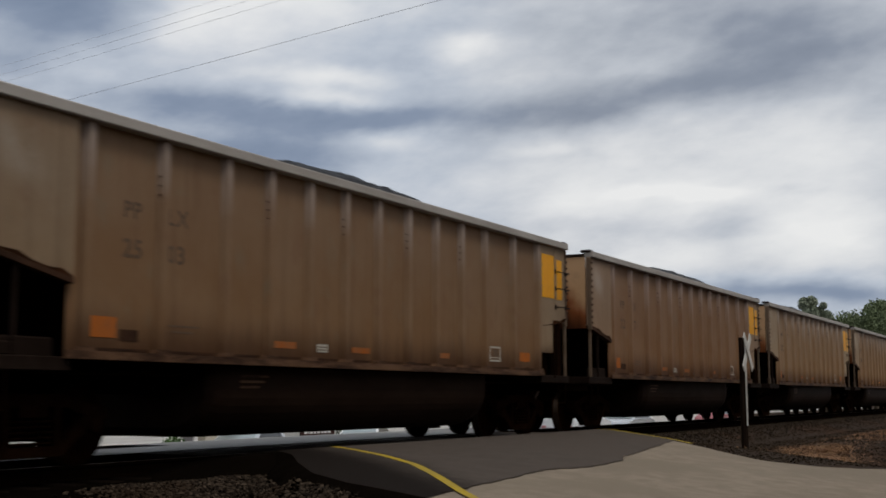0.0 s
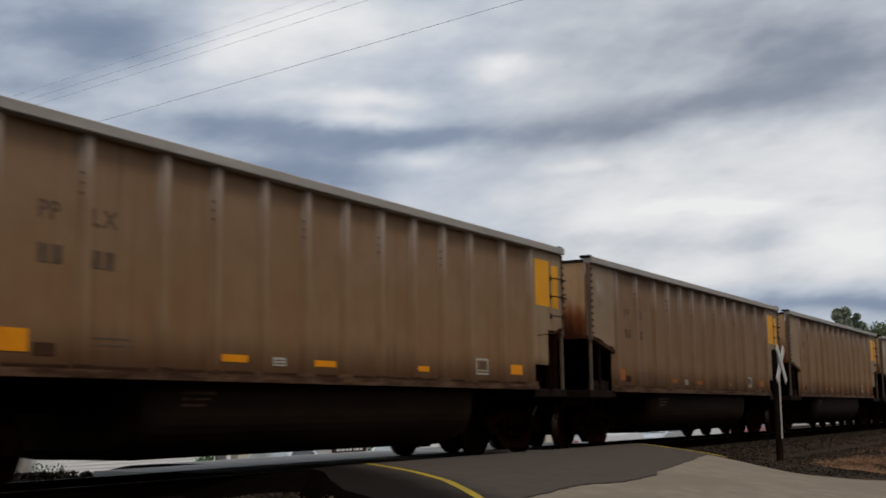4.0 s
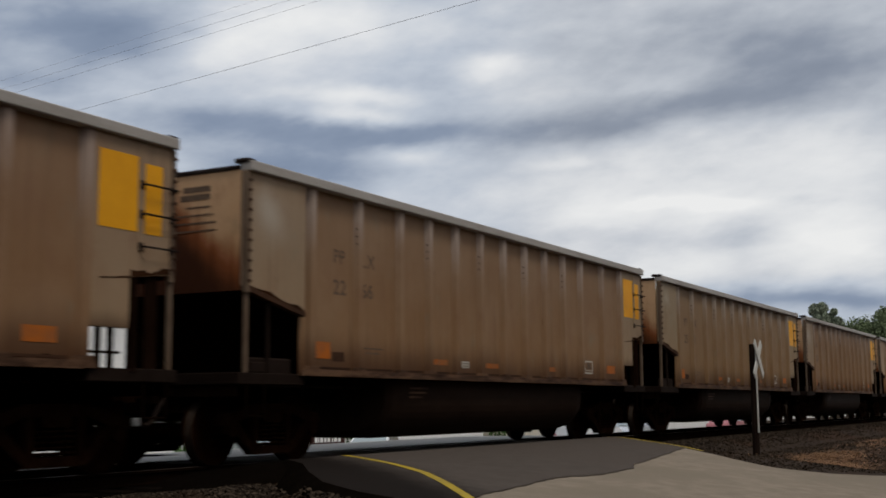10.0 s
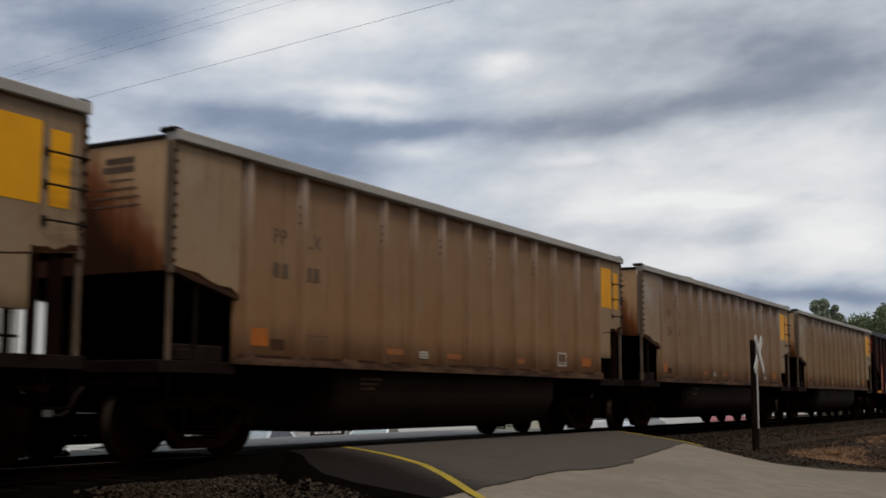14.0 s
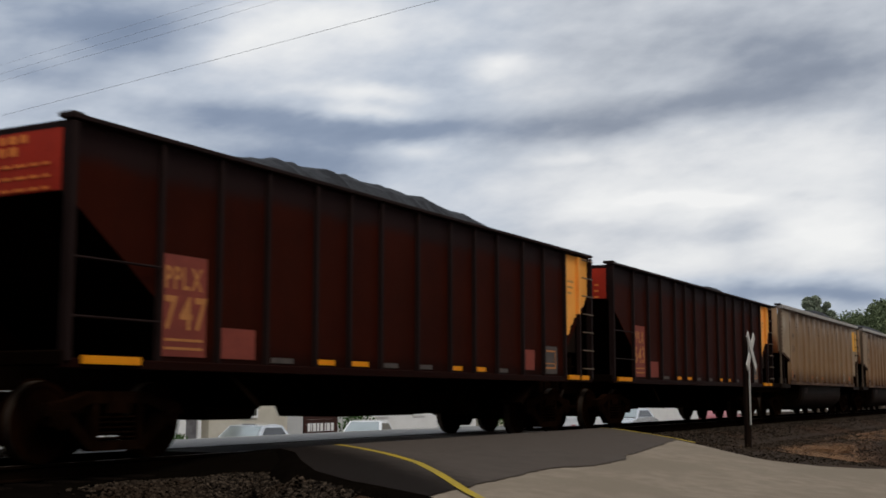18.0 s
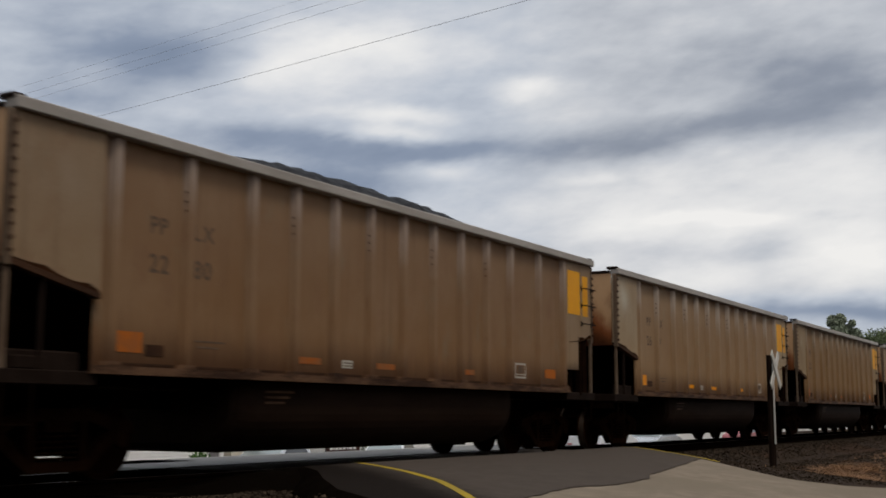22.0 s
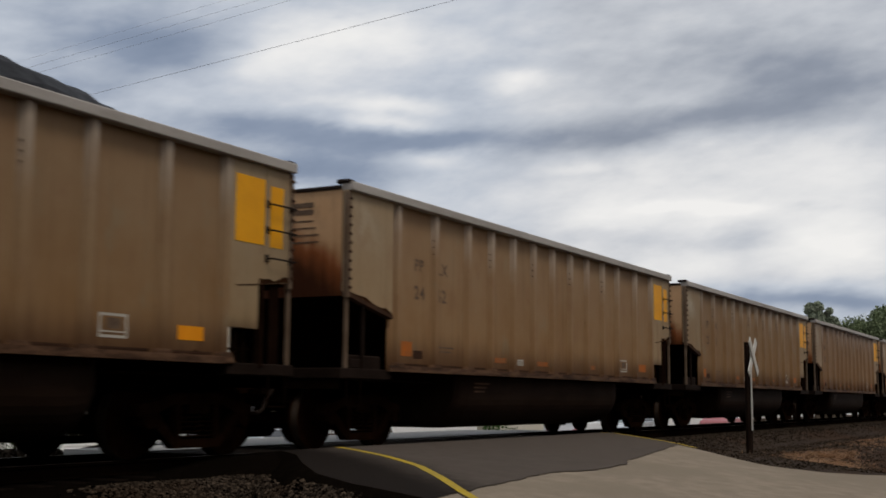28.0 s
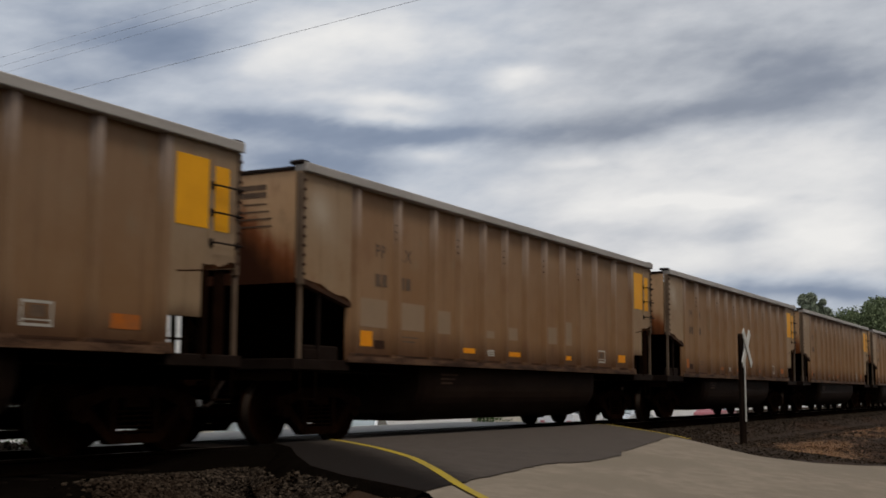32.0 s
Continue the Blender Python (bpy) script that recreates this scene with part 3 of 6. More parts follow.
def build_roads():
    ys = steps((-16, -2, 1.0), (-2, 6.66, 0.14))
    right = sorted((y, x) for x, y in PAVED_EDGE)
    verts, n = [], 70
    for y in ys:
        x1 = 45.0
        for (y0, xa), (y1, xb) in zip(right, right[1:]):
            if y0 <= y <= y1:
                x1 = xa + (xb - xa) * (y - y0) / (y1 - y0)
        x0 = edge_x(y) + 0.06
        x1 += 0.05 * noise.noise((y * 4, 2.0, 0.0))
        verts += [(x0 + (x1 - x0) * i / n, y, road_z(y)) for i in range(n + 1)]
    faces = [(j * (n + 1) + i, j * (n + 1) + i + 1, (j + 1) * (n + 1) + i + 1, (j + 1) * (n + 1) + i) for j in range(len(ys) - 1) for i in range(n)]
    thing("pavement", "worn pale grey-brown pavement in front of the crossing", "pavement", kind="structure", data=raw_mesh("pavement", verts, faces, "oldroad", smooth=True))
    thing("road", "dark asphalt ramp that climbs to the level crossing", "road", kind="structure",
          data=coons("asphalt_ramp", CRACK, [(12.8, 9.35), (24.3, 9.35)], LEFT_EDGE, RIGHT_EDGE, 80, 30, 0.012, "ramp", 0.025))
    verts, n = [], 40
    for i in range(n + 1):
        p, q, p0 = curve_at(LEFT_EDGE, i / n), curve_at(LEFT_EDGE, min(1, i / n + 0.03)), curve_at(LEFT_EDGE, max(0, i / n - 0.03))
        d = Vector((q[0] - p0[0], q[1] - p0[1])).normalized()
        w = 0.42 + 0.1 * noise.noise((i * 0.4, 0.0, 7.0))
        verts += [(p[0], p[1], road_z(p[1]) + 0.012), (p[0] - d.y * w * 0.35, p[1] + d.x * w * 0.35, road_z(p[1]) - 0.04), (p[0] - d.y * w, p[1] + d.x * w, min(road_z(p[1]) - 0.2, -0.30)), (p[0] - d.y * w * 1.5, p[1] + d.x * w * 1.5, -0.75)]
    faces = [(4 * i + k, 4 * i + k + 1, 4 * i + k + 5, 4 * i + k + 4) for i in range(n) for k in range(3)]
    thing("road_shoulder", "near-black sloping shoulder along the asphalt ramp", "road", kind="structure", data=raw_mesh("road_shoulder", verts, faces, "ballast", smooth=True))
    bm = bmesh.new()
    extrude_x(bm, [(9.36, -0.3), (TRACK_Y - 0.85, -0.3), (TRACK_Y - 0.85, RAIL_Z - 0.006), (9.7, -0.04), (9.36, -0.012)], 12.8, 24.3)
    extrude_x(bm, [(TRACK_Y - 0.66, -0.3), (TRACK_Y + 0.66, -0.3), (TRACK_Y + 0.66, RAIL_Z - 0.006), (TRACK_Y - 0.66, RAIL_Z - 0.006)], 12.8, 24.3)
    thing("crossing_panel", "dark asphalt filling between and beside the rails", "road", kind="structure", data=mesh_of("crossing_panel", bm, "ramp"))
    # far side of the crossing, falling away to the street
    thing("far_road", "pale worn paving beside the far rail", "road", kind="structure", data=mesh_of("far_panel", one(extrude_x, [(TRACK_Y + 0.85, -0.3), (13.2, -0.3), (13.2, RAIL_Z - 0.006), (TRACK_Y + 0.85, RAIL_Z - 0.006)], 12.8, 28.0), "street"))
    ys = steps((13.2, 20.5, 0.4), (20.5, 23.2, 1.5))
    far = grid_mesh("far_road", steps((15.6, 28.0, 1.24)), ys, lambda x, y: ground_z(x, y) + 0.21 - 0.15 * smooth(14, 18, y), "street")
    thing("far_road", "pale grey road falling away behind the track", "road", kind="structure", data=far)
    street = grid_mesh("street", steps((-30, 130, 8)), steps((17.6, 22.8, 1.3)), lambda x, y: ground_z(x, y) + 0.05, "street")
    thing("street", "pale grey street behind the railway", "road", kind="structure", data=street)
    for pts, w in (([(14.1, 9.33), (13.38, 8.49), (12.83, 7.81), (11.98, 6.84), (11.15, 6.1), (10.4, 5.47), (10.16, 5.26), (9.2, 4.3)], 0.11), ([(24.05, 9.3), (23.9, 8.95), (22.38, 7.85), (21.1, 6.68), (20.5, 6.18)], 0.08)):
        verts, faces = [], []
        n = 40
        for i in range(n + 1):
            p, q = curve_at(pts, i / n), curve_at(pts, min(1, i / n + 0.02))
            p0 = curve_at(pts, max(0, i / n - 0.02))
            d = Vector((q[0] - p0[0], q[1] - p0[1])).normalized()
            for s in (-0.5, 0.5):
                x, y = p[0] - d.y * w * s, p[1] + d.x * w * s
                verts.append((x, y, road_z(y) + 0.017))
        faces = [(2 * i, 2 * i + 1, 2 * i + 3, 2 * i + 2) for i in range(n)]
        thing("road_line", "worn yellow painted edge line on the asphalt", "road marking", "edge lines of the crossing", "structure", data=raw_mesh("road_line", verts, faces, "roadline"))


def rise(x, y, z):
    """The ballast climbs to the end of the ramp."""
    k = smooth(10.6, 12.5, x) * smooth(7.9, 8.8, y)
    return z + max(0.0, -0.045 - z) * k if 9 < x < 12.8 and y < 9.36 else z


def build_track():
    track = thing("railway_track", "rusty steel rails on dark wooden ties in ballast", "railway track", kind="structure", at=pose(0, TRACK_Y, RAIL_Z))
    head = [(-0.037, 0.0), (0.037, 0.0), (0.037, -0.03), (0.009, -0.045), (0.009, -0.14), (0.07, -0.158), (0.07, -0.17), (-0.07, -0.17), (-0.07, -0.158), (-0.009, -0.14), (-0.009, -0.045), (-0.037, -0.03)]
    for s in (-1, 1):
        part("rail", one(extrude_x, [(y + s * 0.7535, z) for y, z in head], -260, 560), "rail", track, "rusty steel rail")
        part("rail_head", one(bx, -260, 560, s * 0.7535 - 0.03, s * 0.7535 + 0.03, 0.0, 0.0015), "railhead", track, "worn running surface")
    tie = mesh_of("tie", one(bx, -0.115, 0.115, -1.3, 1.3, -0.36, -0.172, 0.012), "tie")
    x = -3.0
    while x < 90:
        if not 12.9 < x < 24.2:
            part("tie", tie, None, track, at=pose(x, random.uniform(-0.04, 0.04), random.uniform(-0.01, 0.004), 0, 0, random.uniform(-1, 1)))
        x += 0.53
    # ballast bed under and beside the ties
    prof = [(7.3, -0.68), (7.8, -0.60), (8.55, -0.265), (8.8, -0.258), (9.0, -0.255), (9.35, -0.275), (12.3, -0.275), (13.2, -0.27), (14.2, -0.30), (15.2, -0.42)]
    for a, b in ((-260, 12.79), (24.31, 560)):
        verts, faces = [], []
        xs = steps((a, 4, 8.0), (4, b, 0.4)) if a < 0 else steps((a, 90, 1.0), (90, b, 20))
        for x in xs:
            for y, z in prof:
                if x > 20 and y < 9.1:
                    z = min(-0.28, ground_z(x, y) + 0.03) if y > 8 else ground_z(x, y) - 0.04
                verts.append((x, y, rise(x, y, z)))
        m = len(prof)
        faces = [(i * m + j, i * m + j + 1, (i + 1) * m + j + 1, (i + 1) * m + j) for i in range(len(xs) - 1) for j in range(m - 1)]
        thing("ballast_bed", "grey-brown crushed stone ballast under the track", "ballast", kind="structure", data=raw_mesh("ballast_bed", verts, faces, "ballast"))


def scatter_stones(name, label, n, place, size, seed, material="stones"):
    """Loose broken stones, joined into one sheet of stuff."""
    rs = np.random.RandomState(seed)
    base = np.array([(1, 0, -0.3), (0.2, 0.95, -0.2), (-0.9, 0.5, -0.3), (-0.75, -0.65, -0.25), (0.35, -0.9, -0.35), (0.45, 0.3, 0.6), (-0.5, 0.25, 0.7), (-0.1, -0.5, 0.65)])
    tri = [(0, 1, 5), (1, 2, 6), (1, 6, 5), (2, 3, 6), (3, 4, 7), (3, 7, 6), (4, 0, 5), (4, 5, 7), (5, 6, 7)]
    verts, faces = [], []
    for i in range(n):
        x, y, z = place(rs)
        s = size * rs.uniform(0.5, 1.35)
        ax, ay, az = rs.uniform(0, 6.28, 3)
        m = np.array(Euler((ax * 0.25, ay * 0.25, az)).to_matrix())
        v = (base * rs.uniform(0.75, 1.2, (8, 3)) * s) @ m.T * (1, 1, 0.8) + (x, y, z + s * 0.12)
        n0 = len(verts)
        verts += v.tolist()
        faces += [(n0 + a, n0 + b, n0 + c) for a, b, c in tri]
    thing(name, label, "stones", kind="stuff", data=raw_mesh(name, verts, faces, material))


def bed_z(x, y):
    if y > 9.2:
        return -0.275
    if x < 20:
        return rise(x, y, -0.255 if y > 8.55 else -0.265 - (8.55 - y) * 0.447 if y > 7.8 else ground_z(x, y))
    return min(-0.28, ground_z(x, y) + 0.03) if y > 8 else ground_z(x, y)


def build_stones():
    def near(rs):
        while True:
            x, y = rs.uniform(4.5, 13.0), rs.uniform(6.0, 9.1)
            if y > 9.1 - 0.25 * max(0.0, x - 9.8):
                continue
            edge = edge_x(y)
            if y > (0.94 + rs.normal() * 0.03) * x:
                continue
            if x < edge - 0.12 + rs.uniform(-0.3, 0.25):
                d = max(0.0, (edge - x) * 0.76)
                if d < 0.45 and y > 6.6 and rs.uniform() > 0.22:
                    continue
                return x, y, min(-0.235 if y > 7.1 else 0.0, max(bed_z(x, y), ground_z(x, y), road_z(y) - 0.05 - 0.6 * (d - 0.2) if 0.2 < d < 0.6 else -9))
    scatter_stones("ballast_stones", "loose grey and rusty crushed stones beside the rail", 25000, near, 0.028, 1)

    def right(rs):
        while True:
            x, y = 21.5 + 50 * rs.uniform(0, 1) ** 1.6, rs.uniform(6.2, 10.0)
            e = 21.0 + (y - 6.66) * 1.25
            if x > e + 0.15 and (y > 7.4 or rs.uniform() < 0.45):
                return x, y, max(bed_z(x, y), ground_z(x, y))
    scatter_stones("ballast_stones", "loose crushed stones on the shoulder behind the crossbuck", 13000, right, 0.027, 2, "gravel")

    def dirt(rs):
        while True:
            x, y = 19.2 + 24 * rs.uniform(0, 1) ** 1.5, rs.uniform(2.0, 7.2)
            if y > 4.3 and x < 19.1 + (y - 4.6) * 1.0 or y <= 4.6 and x < 19.1 + (4.6 - y) * 1.75:
                continue
            return x, y, ground_z(x, y)
    scatter_stones("gravel", "small loose stones on the dirt beside the pavement", 7000, dirt, 0.024, 4, "gravel")

    def far(rs):
        x, y = rs.choice((rs.uniform(6, 15.5), rs.uniform(6, 15.5), rs.uniform(28.2, 45))), rs.uniform(12.6, 15.3)
        heap = (1 - smooth(13.0, 14.6, x)) * smooth(12.6, 14.0, y)
        return x, y, -0.27 - 0.05 * max(0.0, y - 14) + 0.15 * heap * rs.uniform(0.2, 1.0)
    scatter_stones("ballast_stones", "loose stones on the far shoulder of the track", 6500, far, 0.042, 3, "gravel")

    # dry orange-brown grass lying in patches on the dirt
    rs = np.random.RandomState(8)
    verts, faces = [], []
    spots = [(25.6, 5.1, 2.6, 0.45), (23.4, 4.4, 1.6, 0.35), (28.0, 5.2, 3.0, 0.6), (36.0, 5.5, 5.0, 1.0)]
    for i in range(19000):
        cx0, cy0, wx, wy = spots[i % 4 if i % 2 else 0]
        x, y = cx0 + rs.normal() * wx * 0.55, cy0 + rs.normal() * wy * 0.55
        if y < 3.3 + max(0.0, 24.0 - x) * 0.5 or x < 21.6 or y > 7.3 or rs.uniform() > 0.2 + smooth(-0.2, 0.4, noise.noise((x * 0.9, y * 1.6, 1.0))):
            continue
        z = ground_z(x, y)
        h, a, lean = rs.uniform(0.01, 0.07), rs.uniform(0, 6.28), rs.uniform(0.08, 0.3)
        dx, dy = math.cos(a), math.sin(a)
        n0 = len(verts)
        verts += [(x - dy * 0.006, y + dx * 0.006, z), (x + dy * 0.006, y - dx * 0.006, z), (x + dx * lean, y + dy * lean, z + h)]
        faces.append((n0, n0 + 1, n0 + 2))
    thing("dry_weeds", "dry reddish-brown weeds on the dirt beside the road", "weeds", kind="stuff", data=raw_mesh("dry_weeds", verts, faces, "dryleaf"))


# ---------------------------------------------------------------- trucks and wheels of the cars
WHEEL_R = 0.457
wheel_meshes = {}


def build_wheelset_mesh():
    bm = bmesh.new()
    for s in (-1, 1):
        y = s * 0.7535
        prof = [(y + s * 0.055, 0.10), (y + s * 0.05, 0.36), (y + s * 0.062, 0.40), (y + s * 0.062, 0.452), (y - s * 0.045, WHEEL_R), (y - s * 0.055, WHEEL_R + 0.026), (y - s * 0.075, WHEEL_R + 0.026), (y - s * 0.075, 0.39), (y - s * 0.03, 0.35), (y - s * 0.02, 0.10)]
        lathe(bm, prof, 30, [0, 0, 0, 1, 0, 0, 0, 0, 0])
    lathe(bm, [(-1.02, 0.0), (-1.02, 0.075), (-0.72, 0.085), (0.72, 0.085), (1.02, 0.075), (1.02, 0.0)], 12, [0] * 5)
    return mesh_of("wheelset", bm, "wheel", "wheelrim")


def truck_parts():
    bm = bmesh.new()
    # cast side frame with its window left open between the columns
    top = [(-1.12, 0.52), (-1.05, 0.66), (-0.72, 0.71), (-0.42, 0.80), (0.42, 0.80), (0.72, 0.71), (1.05, 0.66), (1.12, 0.52), (0.74, 0.56), (0.45, 0.66), (-0.45, 0.66), (-0.74, 0.56)]
    prism(bm, top, -0.075, 0.075)
    prism(bm, [(-0.98, 0.55), (-0.74, 0.56), (-0.34, 0.19), (-0.42, 0.13)], -0.07, 0.07)
    prism(bm, [(0.98, 0.55), (0.42, 0.13), (0.34, 0.19), (0.74, 0.56)], -0.07, 0.07)
    prism(bm, [(-0.42, 0.13), (-0.40, 0.24), (0.40, 0.24), (0.42, 0.13)], -0.085, 0.085)
    for x in (-0.36, 0.36):
        bx(bm, x - 0.05, x + 0.05, -0.07, 0.07, 0.22, 0.70, 0.008)
    for x in (-0.89, 0.89):
        bx(bm, x - 0.13, x + 0.13, -0.085, 0.085, 0.40, 0.60, 0.02)
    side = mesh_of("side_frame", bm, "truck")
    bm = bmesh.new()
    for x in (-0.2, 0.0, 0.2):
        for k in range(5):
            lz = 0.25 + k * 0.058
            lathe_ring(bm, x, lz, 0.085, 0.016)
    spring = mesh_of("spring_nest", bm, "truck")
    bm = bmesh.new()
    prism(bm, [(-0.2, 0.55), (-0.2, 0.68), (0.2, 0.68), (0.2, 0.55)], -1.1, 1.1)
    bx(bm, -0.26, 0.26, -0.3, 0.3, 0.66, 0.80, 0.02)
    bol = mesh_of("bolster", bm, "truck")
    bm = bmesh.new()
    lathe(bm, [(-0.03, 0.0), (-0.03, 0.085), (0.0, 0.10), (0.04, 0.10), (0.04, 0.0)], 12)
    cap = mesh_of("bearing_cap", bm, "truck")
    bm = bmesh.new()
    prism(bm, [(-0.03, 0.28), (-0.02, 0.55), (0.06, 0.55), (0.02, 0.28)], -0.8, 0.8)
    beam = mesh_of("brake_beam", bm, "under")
    return side, spring, bol, cap, beam


def lathe_ring(bm, x, z, r, t):
    n = 8
    for i in range(n):
        a, b = 2 * math.pi * i / n, 2 * math.pi * (i + 1) / n
        tube(bm, (x + r * math.cos(a), r * math.sin(a), z + 0.029 * i / n), (x + r * math.cos(b), r * math.sin(b), z + 0.029 * (i + 1) / n), t, 4)


WHEELSET = build_wheelset_mesh()
TRUCK = truck_parts()


def add_truck(car, x):
    side, spring, bol, cap, beam = TRUCK
    tr = part("truck", bol, None, car, "four-wheel cast steel truck", at=pose(x, 0, RAIL_Z))
    for s in (-1, 1):
        part("side_frame", side, None, tr, at=pose(0, s * 1.02, 0))
        part("spring_nest", spring, None, tr, at=pose(0, s * 1.02, 0.0))
        for k in (-0.89, 0.89):
            part("bearing_cap", cap, None, tr, at=pose(k, s * 1.10, WHEEL_R, 0, 0, 0 if s < 0 else 180))
    for k in (-0.89, 0.89):
        part("wheelset", WHEELSET, None, tr, "rusty wheels on an axle with bright treads", at=pose(k, 0, WHEEL_R))
        part("brake_beam", beam, None, tr, at=pose(k * 0.38, 0, 0, 0, 0, 0 if k > 0 else 180))
    return tr


# ---------------------------------------------------------------- gondola cars
RIBS = [1.48, 2.68, 3.86] + [4.77 + 0.914 * k for k in range(8)] + [12.36, 13.47]
HB = BODY / 2
SIDE_PTS = [[(1.25, 1.10), (13.44, 1.10), (13.44, 3.68), (1.25, 3.68)]]
BAY_PTS = [
    [(0, 2.19), (0.35, 2.11), (1.27, 1.92), (1.27, 3.68), (0, 3.68)],
    [(13.52, 1.54), (14.11, 1.54), (14.11, 3.68), (13.52, 3.68)], [(14.11, 2.11), (14.81, 2.19), (14.81, 3.68), (14.11, 3.68)],
]
def cx(d):
    return d - HB


def coal_mesh(seed, mounds, level):
    """Coal in the car; mounds: (where along the car, half length, height over the rim)."""
    nx, ny = 84, 13
    verts = []
    for i in range(nx + 1):
        x = -HB + 0.06 + (BODY - 0.12) * i / nx
        for j in range(ny + 1):
            v = j / ny * 2 - 1
            y = v * 1.46
            z = level
            for m, w, h in mounds:
                k = (x + HB - m) / w
                z += (h - level + 3.74) * math.exp(-abs(k) ** 3) * (1 - abs(v) ** 3.2 * 0.85) if abs(k) < 1.6 else 0
            z += 0.05 * noise.noise((x * 1.7, y * 1.7, seed)) + 0.05 * noise.noise((x * 6, y * 6, seed + 3)) + 0.03 * noise.noise((x * 17, y * 17, seed + 5))
            if abs(v) > 0.99:
                z = min(z, 3.70)
            verts.append((x, y, z))
    m = ny + 1
    faces = [(i * m + j, (i + 1) * m + j, (i + 1) * m + j + 1, i * m + j + 1) for i in range(nx) for j in range(ny)]
    return raw_mesh("coal_load", verts, faces, "coal")


LOADS = {
    "low": coal_mesh(1, [(3.5, 2.0, -0.12), (9.5, 2.6, -0.1)], 3.45),
    "bump": coal_mesh(2, [(3.0, 1.2, 0.2), (10.0, 1.5, 0.36)], 3.45),
    "pair": coal_mesh(3, [(7.9, 4.5, 0.5)], 3.45),
    "ridge": coal_mesh(10, [(9.0, 4.4, 0.5)], 3.45),
    "back": coal_mesh(12, [(7.4, 5.0, 0.45)], 3.45),
    "mid": coal_mesh(4, [(10.9, 1.9, 0.57)], 3.45),
    "crumbs": coal_mesh(13, [(6.5, 3.2, 0.42), (11.3, 0.7, 0.3)], 3.45),
    "long": coal_mesh(5, [(7.45, 5.9, 0.58)], 3.45),
    "front": coal_mesh(6, [(7.6, 6.0, 0.54)], 3.45),
    "heap": coal_mesh(8, [(10.4, 3.3, 0.66)], 3.45),
    "high": coal_mesh(7, [(8.6, 4.8, 0.74)], 3.5),
    "duo": coal_mesh(9, [(10.8, 1.0, 0.45)], 3.45),
}


def flip():
    return pose(0, 0, 0, 0, 0, 180)


def gondola_meshes():
    G = {}
    bm = bmesh.new()
    for pts in SIDE_PTS:
        prism(bm, [(cx(x), z) for x, z in pts], -1.49, -1.47)
    G["side_panel"] = mesh_of("side_panel", bm, "tan")
    bm = bmesh.new()
    for pts in BAY_PTS[:1]:
        prism(bm, [(cx(x), z) for x, z in pts], -1.565, -1.47)
    G["bay_lead"] = mesh_of("end_bay", bm, "tan_bay")
    bm = bmesh.new()
    for pts in BAY_PTS[1:]:
        prism(bm, [(cx(x), z) for x, z in pts], -1.565, -1.47)
    G["bay_trail"] = mesh_of("end_bay", bm, "tan_bay")
    bm = bmesh.new()
    prism(bm, [(cx(x), z) for x, z in [(13.52, 1.95), (14.05, 1.95), (14.05, 3.68), (13.52, 3.68)]], -1.565, -1.47)
    prism(bm, [(cx(x), z) for x, z in BAY_PTS[2]], -1.565, -1.47)
    G["bay_far"] = mesh_of("end_bay", bm, "tan_bay")
    # grimy folded lip along the sloping lower edge, and the low box under it
    lip = [(0.0, 2.19), (0.35, 2.11), (1.27, 1.92)]
    bm = bmesh.new()
    prism(bm, [(cx(x), z + 0.01) for x, z in lip] + [(cx(x), z - 0.05) for x, z in lip[::-1]], -1.575, -1.46)
    G["bay_lip"] = mesh_of("bay_lip", bm, "sill")
    rnd = random.Random(31)

    def ragged(x0, x1, z0, z1, low, high, n, y=-1.5645):
        """A thin stain with an uneven upper edge along the line from (x0, z0) to (x1, z1)."""
        base = [(x0 + (x1 - x0) * k / n, z0 + (z1 - z0) * k / n) for k in range(n + 1)]
        swell = [rnd.uniform(low, high) for _ in range(n // 3 + 3)]
        top = [(cx(x + rnd.uniform(-0.012, 0.012) * (0 < k < n)), z + swell[k // 3] + (swell[k // 3 + 1] - swell[k // 3]) * (k % 3) / 3 + rnd.uniform(-0.2, 0.2) * low) for k, (x, z) in enumerate(base)]
        return mesh_of("rust_stain", one(prism, [(cx(x), z) for x, z in base] + top[::-1], y - 0.003, y), "stain")
    G["stain_lead"] = ragged(0.08, 1.26, 2.185, 1.93, 0.012, 0.075, 24)
    G["stain_trail"] = ragged(14.12, 14.75, 2.112, 2.19, 0.02, 0.09, 18)
    G["stain_sill"] = ragged(12.42, 13.3, 1.13, 1.13, 0.03, 0.12, 18, -1.49)
    G["stain_line"] = ragged(13.66, 14.10, 2.06, 2.10, 0.01, 0.035, 12)
    bm = bmesh.new()
    bx(bm, cx(0.12), cx(1.12), -1.46, -1.40, 1.06, 1.30, 0.02)
    bx(bm, cx(0.2), cx(0.62), -1.50, -1.46, 1.10, 1.24, 0.015)
    G["end_box"] = mesh_of("end_box", bm, "grime")
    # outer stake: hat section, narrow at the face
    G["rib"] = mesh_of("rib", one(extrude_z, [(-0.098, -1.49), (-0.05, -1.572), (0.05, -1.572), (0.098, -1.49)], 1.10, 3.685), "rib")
    G["rib_bolt"] = mesh_of("rib_bolt", one(tube, (-0.07, -1.530, 0), (-0.086, -1.539, 0), 0.014, 6), "sill")
    G["top_chord"] = mesh_of("top_chord", one(bx, -HB, HB, -1.64, -1.44, 3.67, 3.80, 0.012), "chord")
    G["end_chord"] = mesh_of("end_chord", one(bx, -HB - 0.02, -HB + 0.12, -1.43, 1.43, 3.695, 3.755, 0.012), "iron")
    bm = bmesh.new()
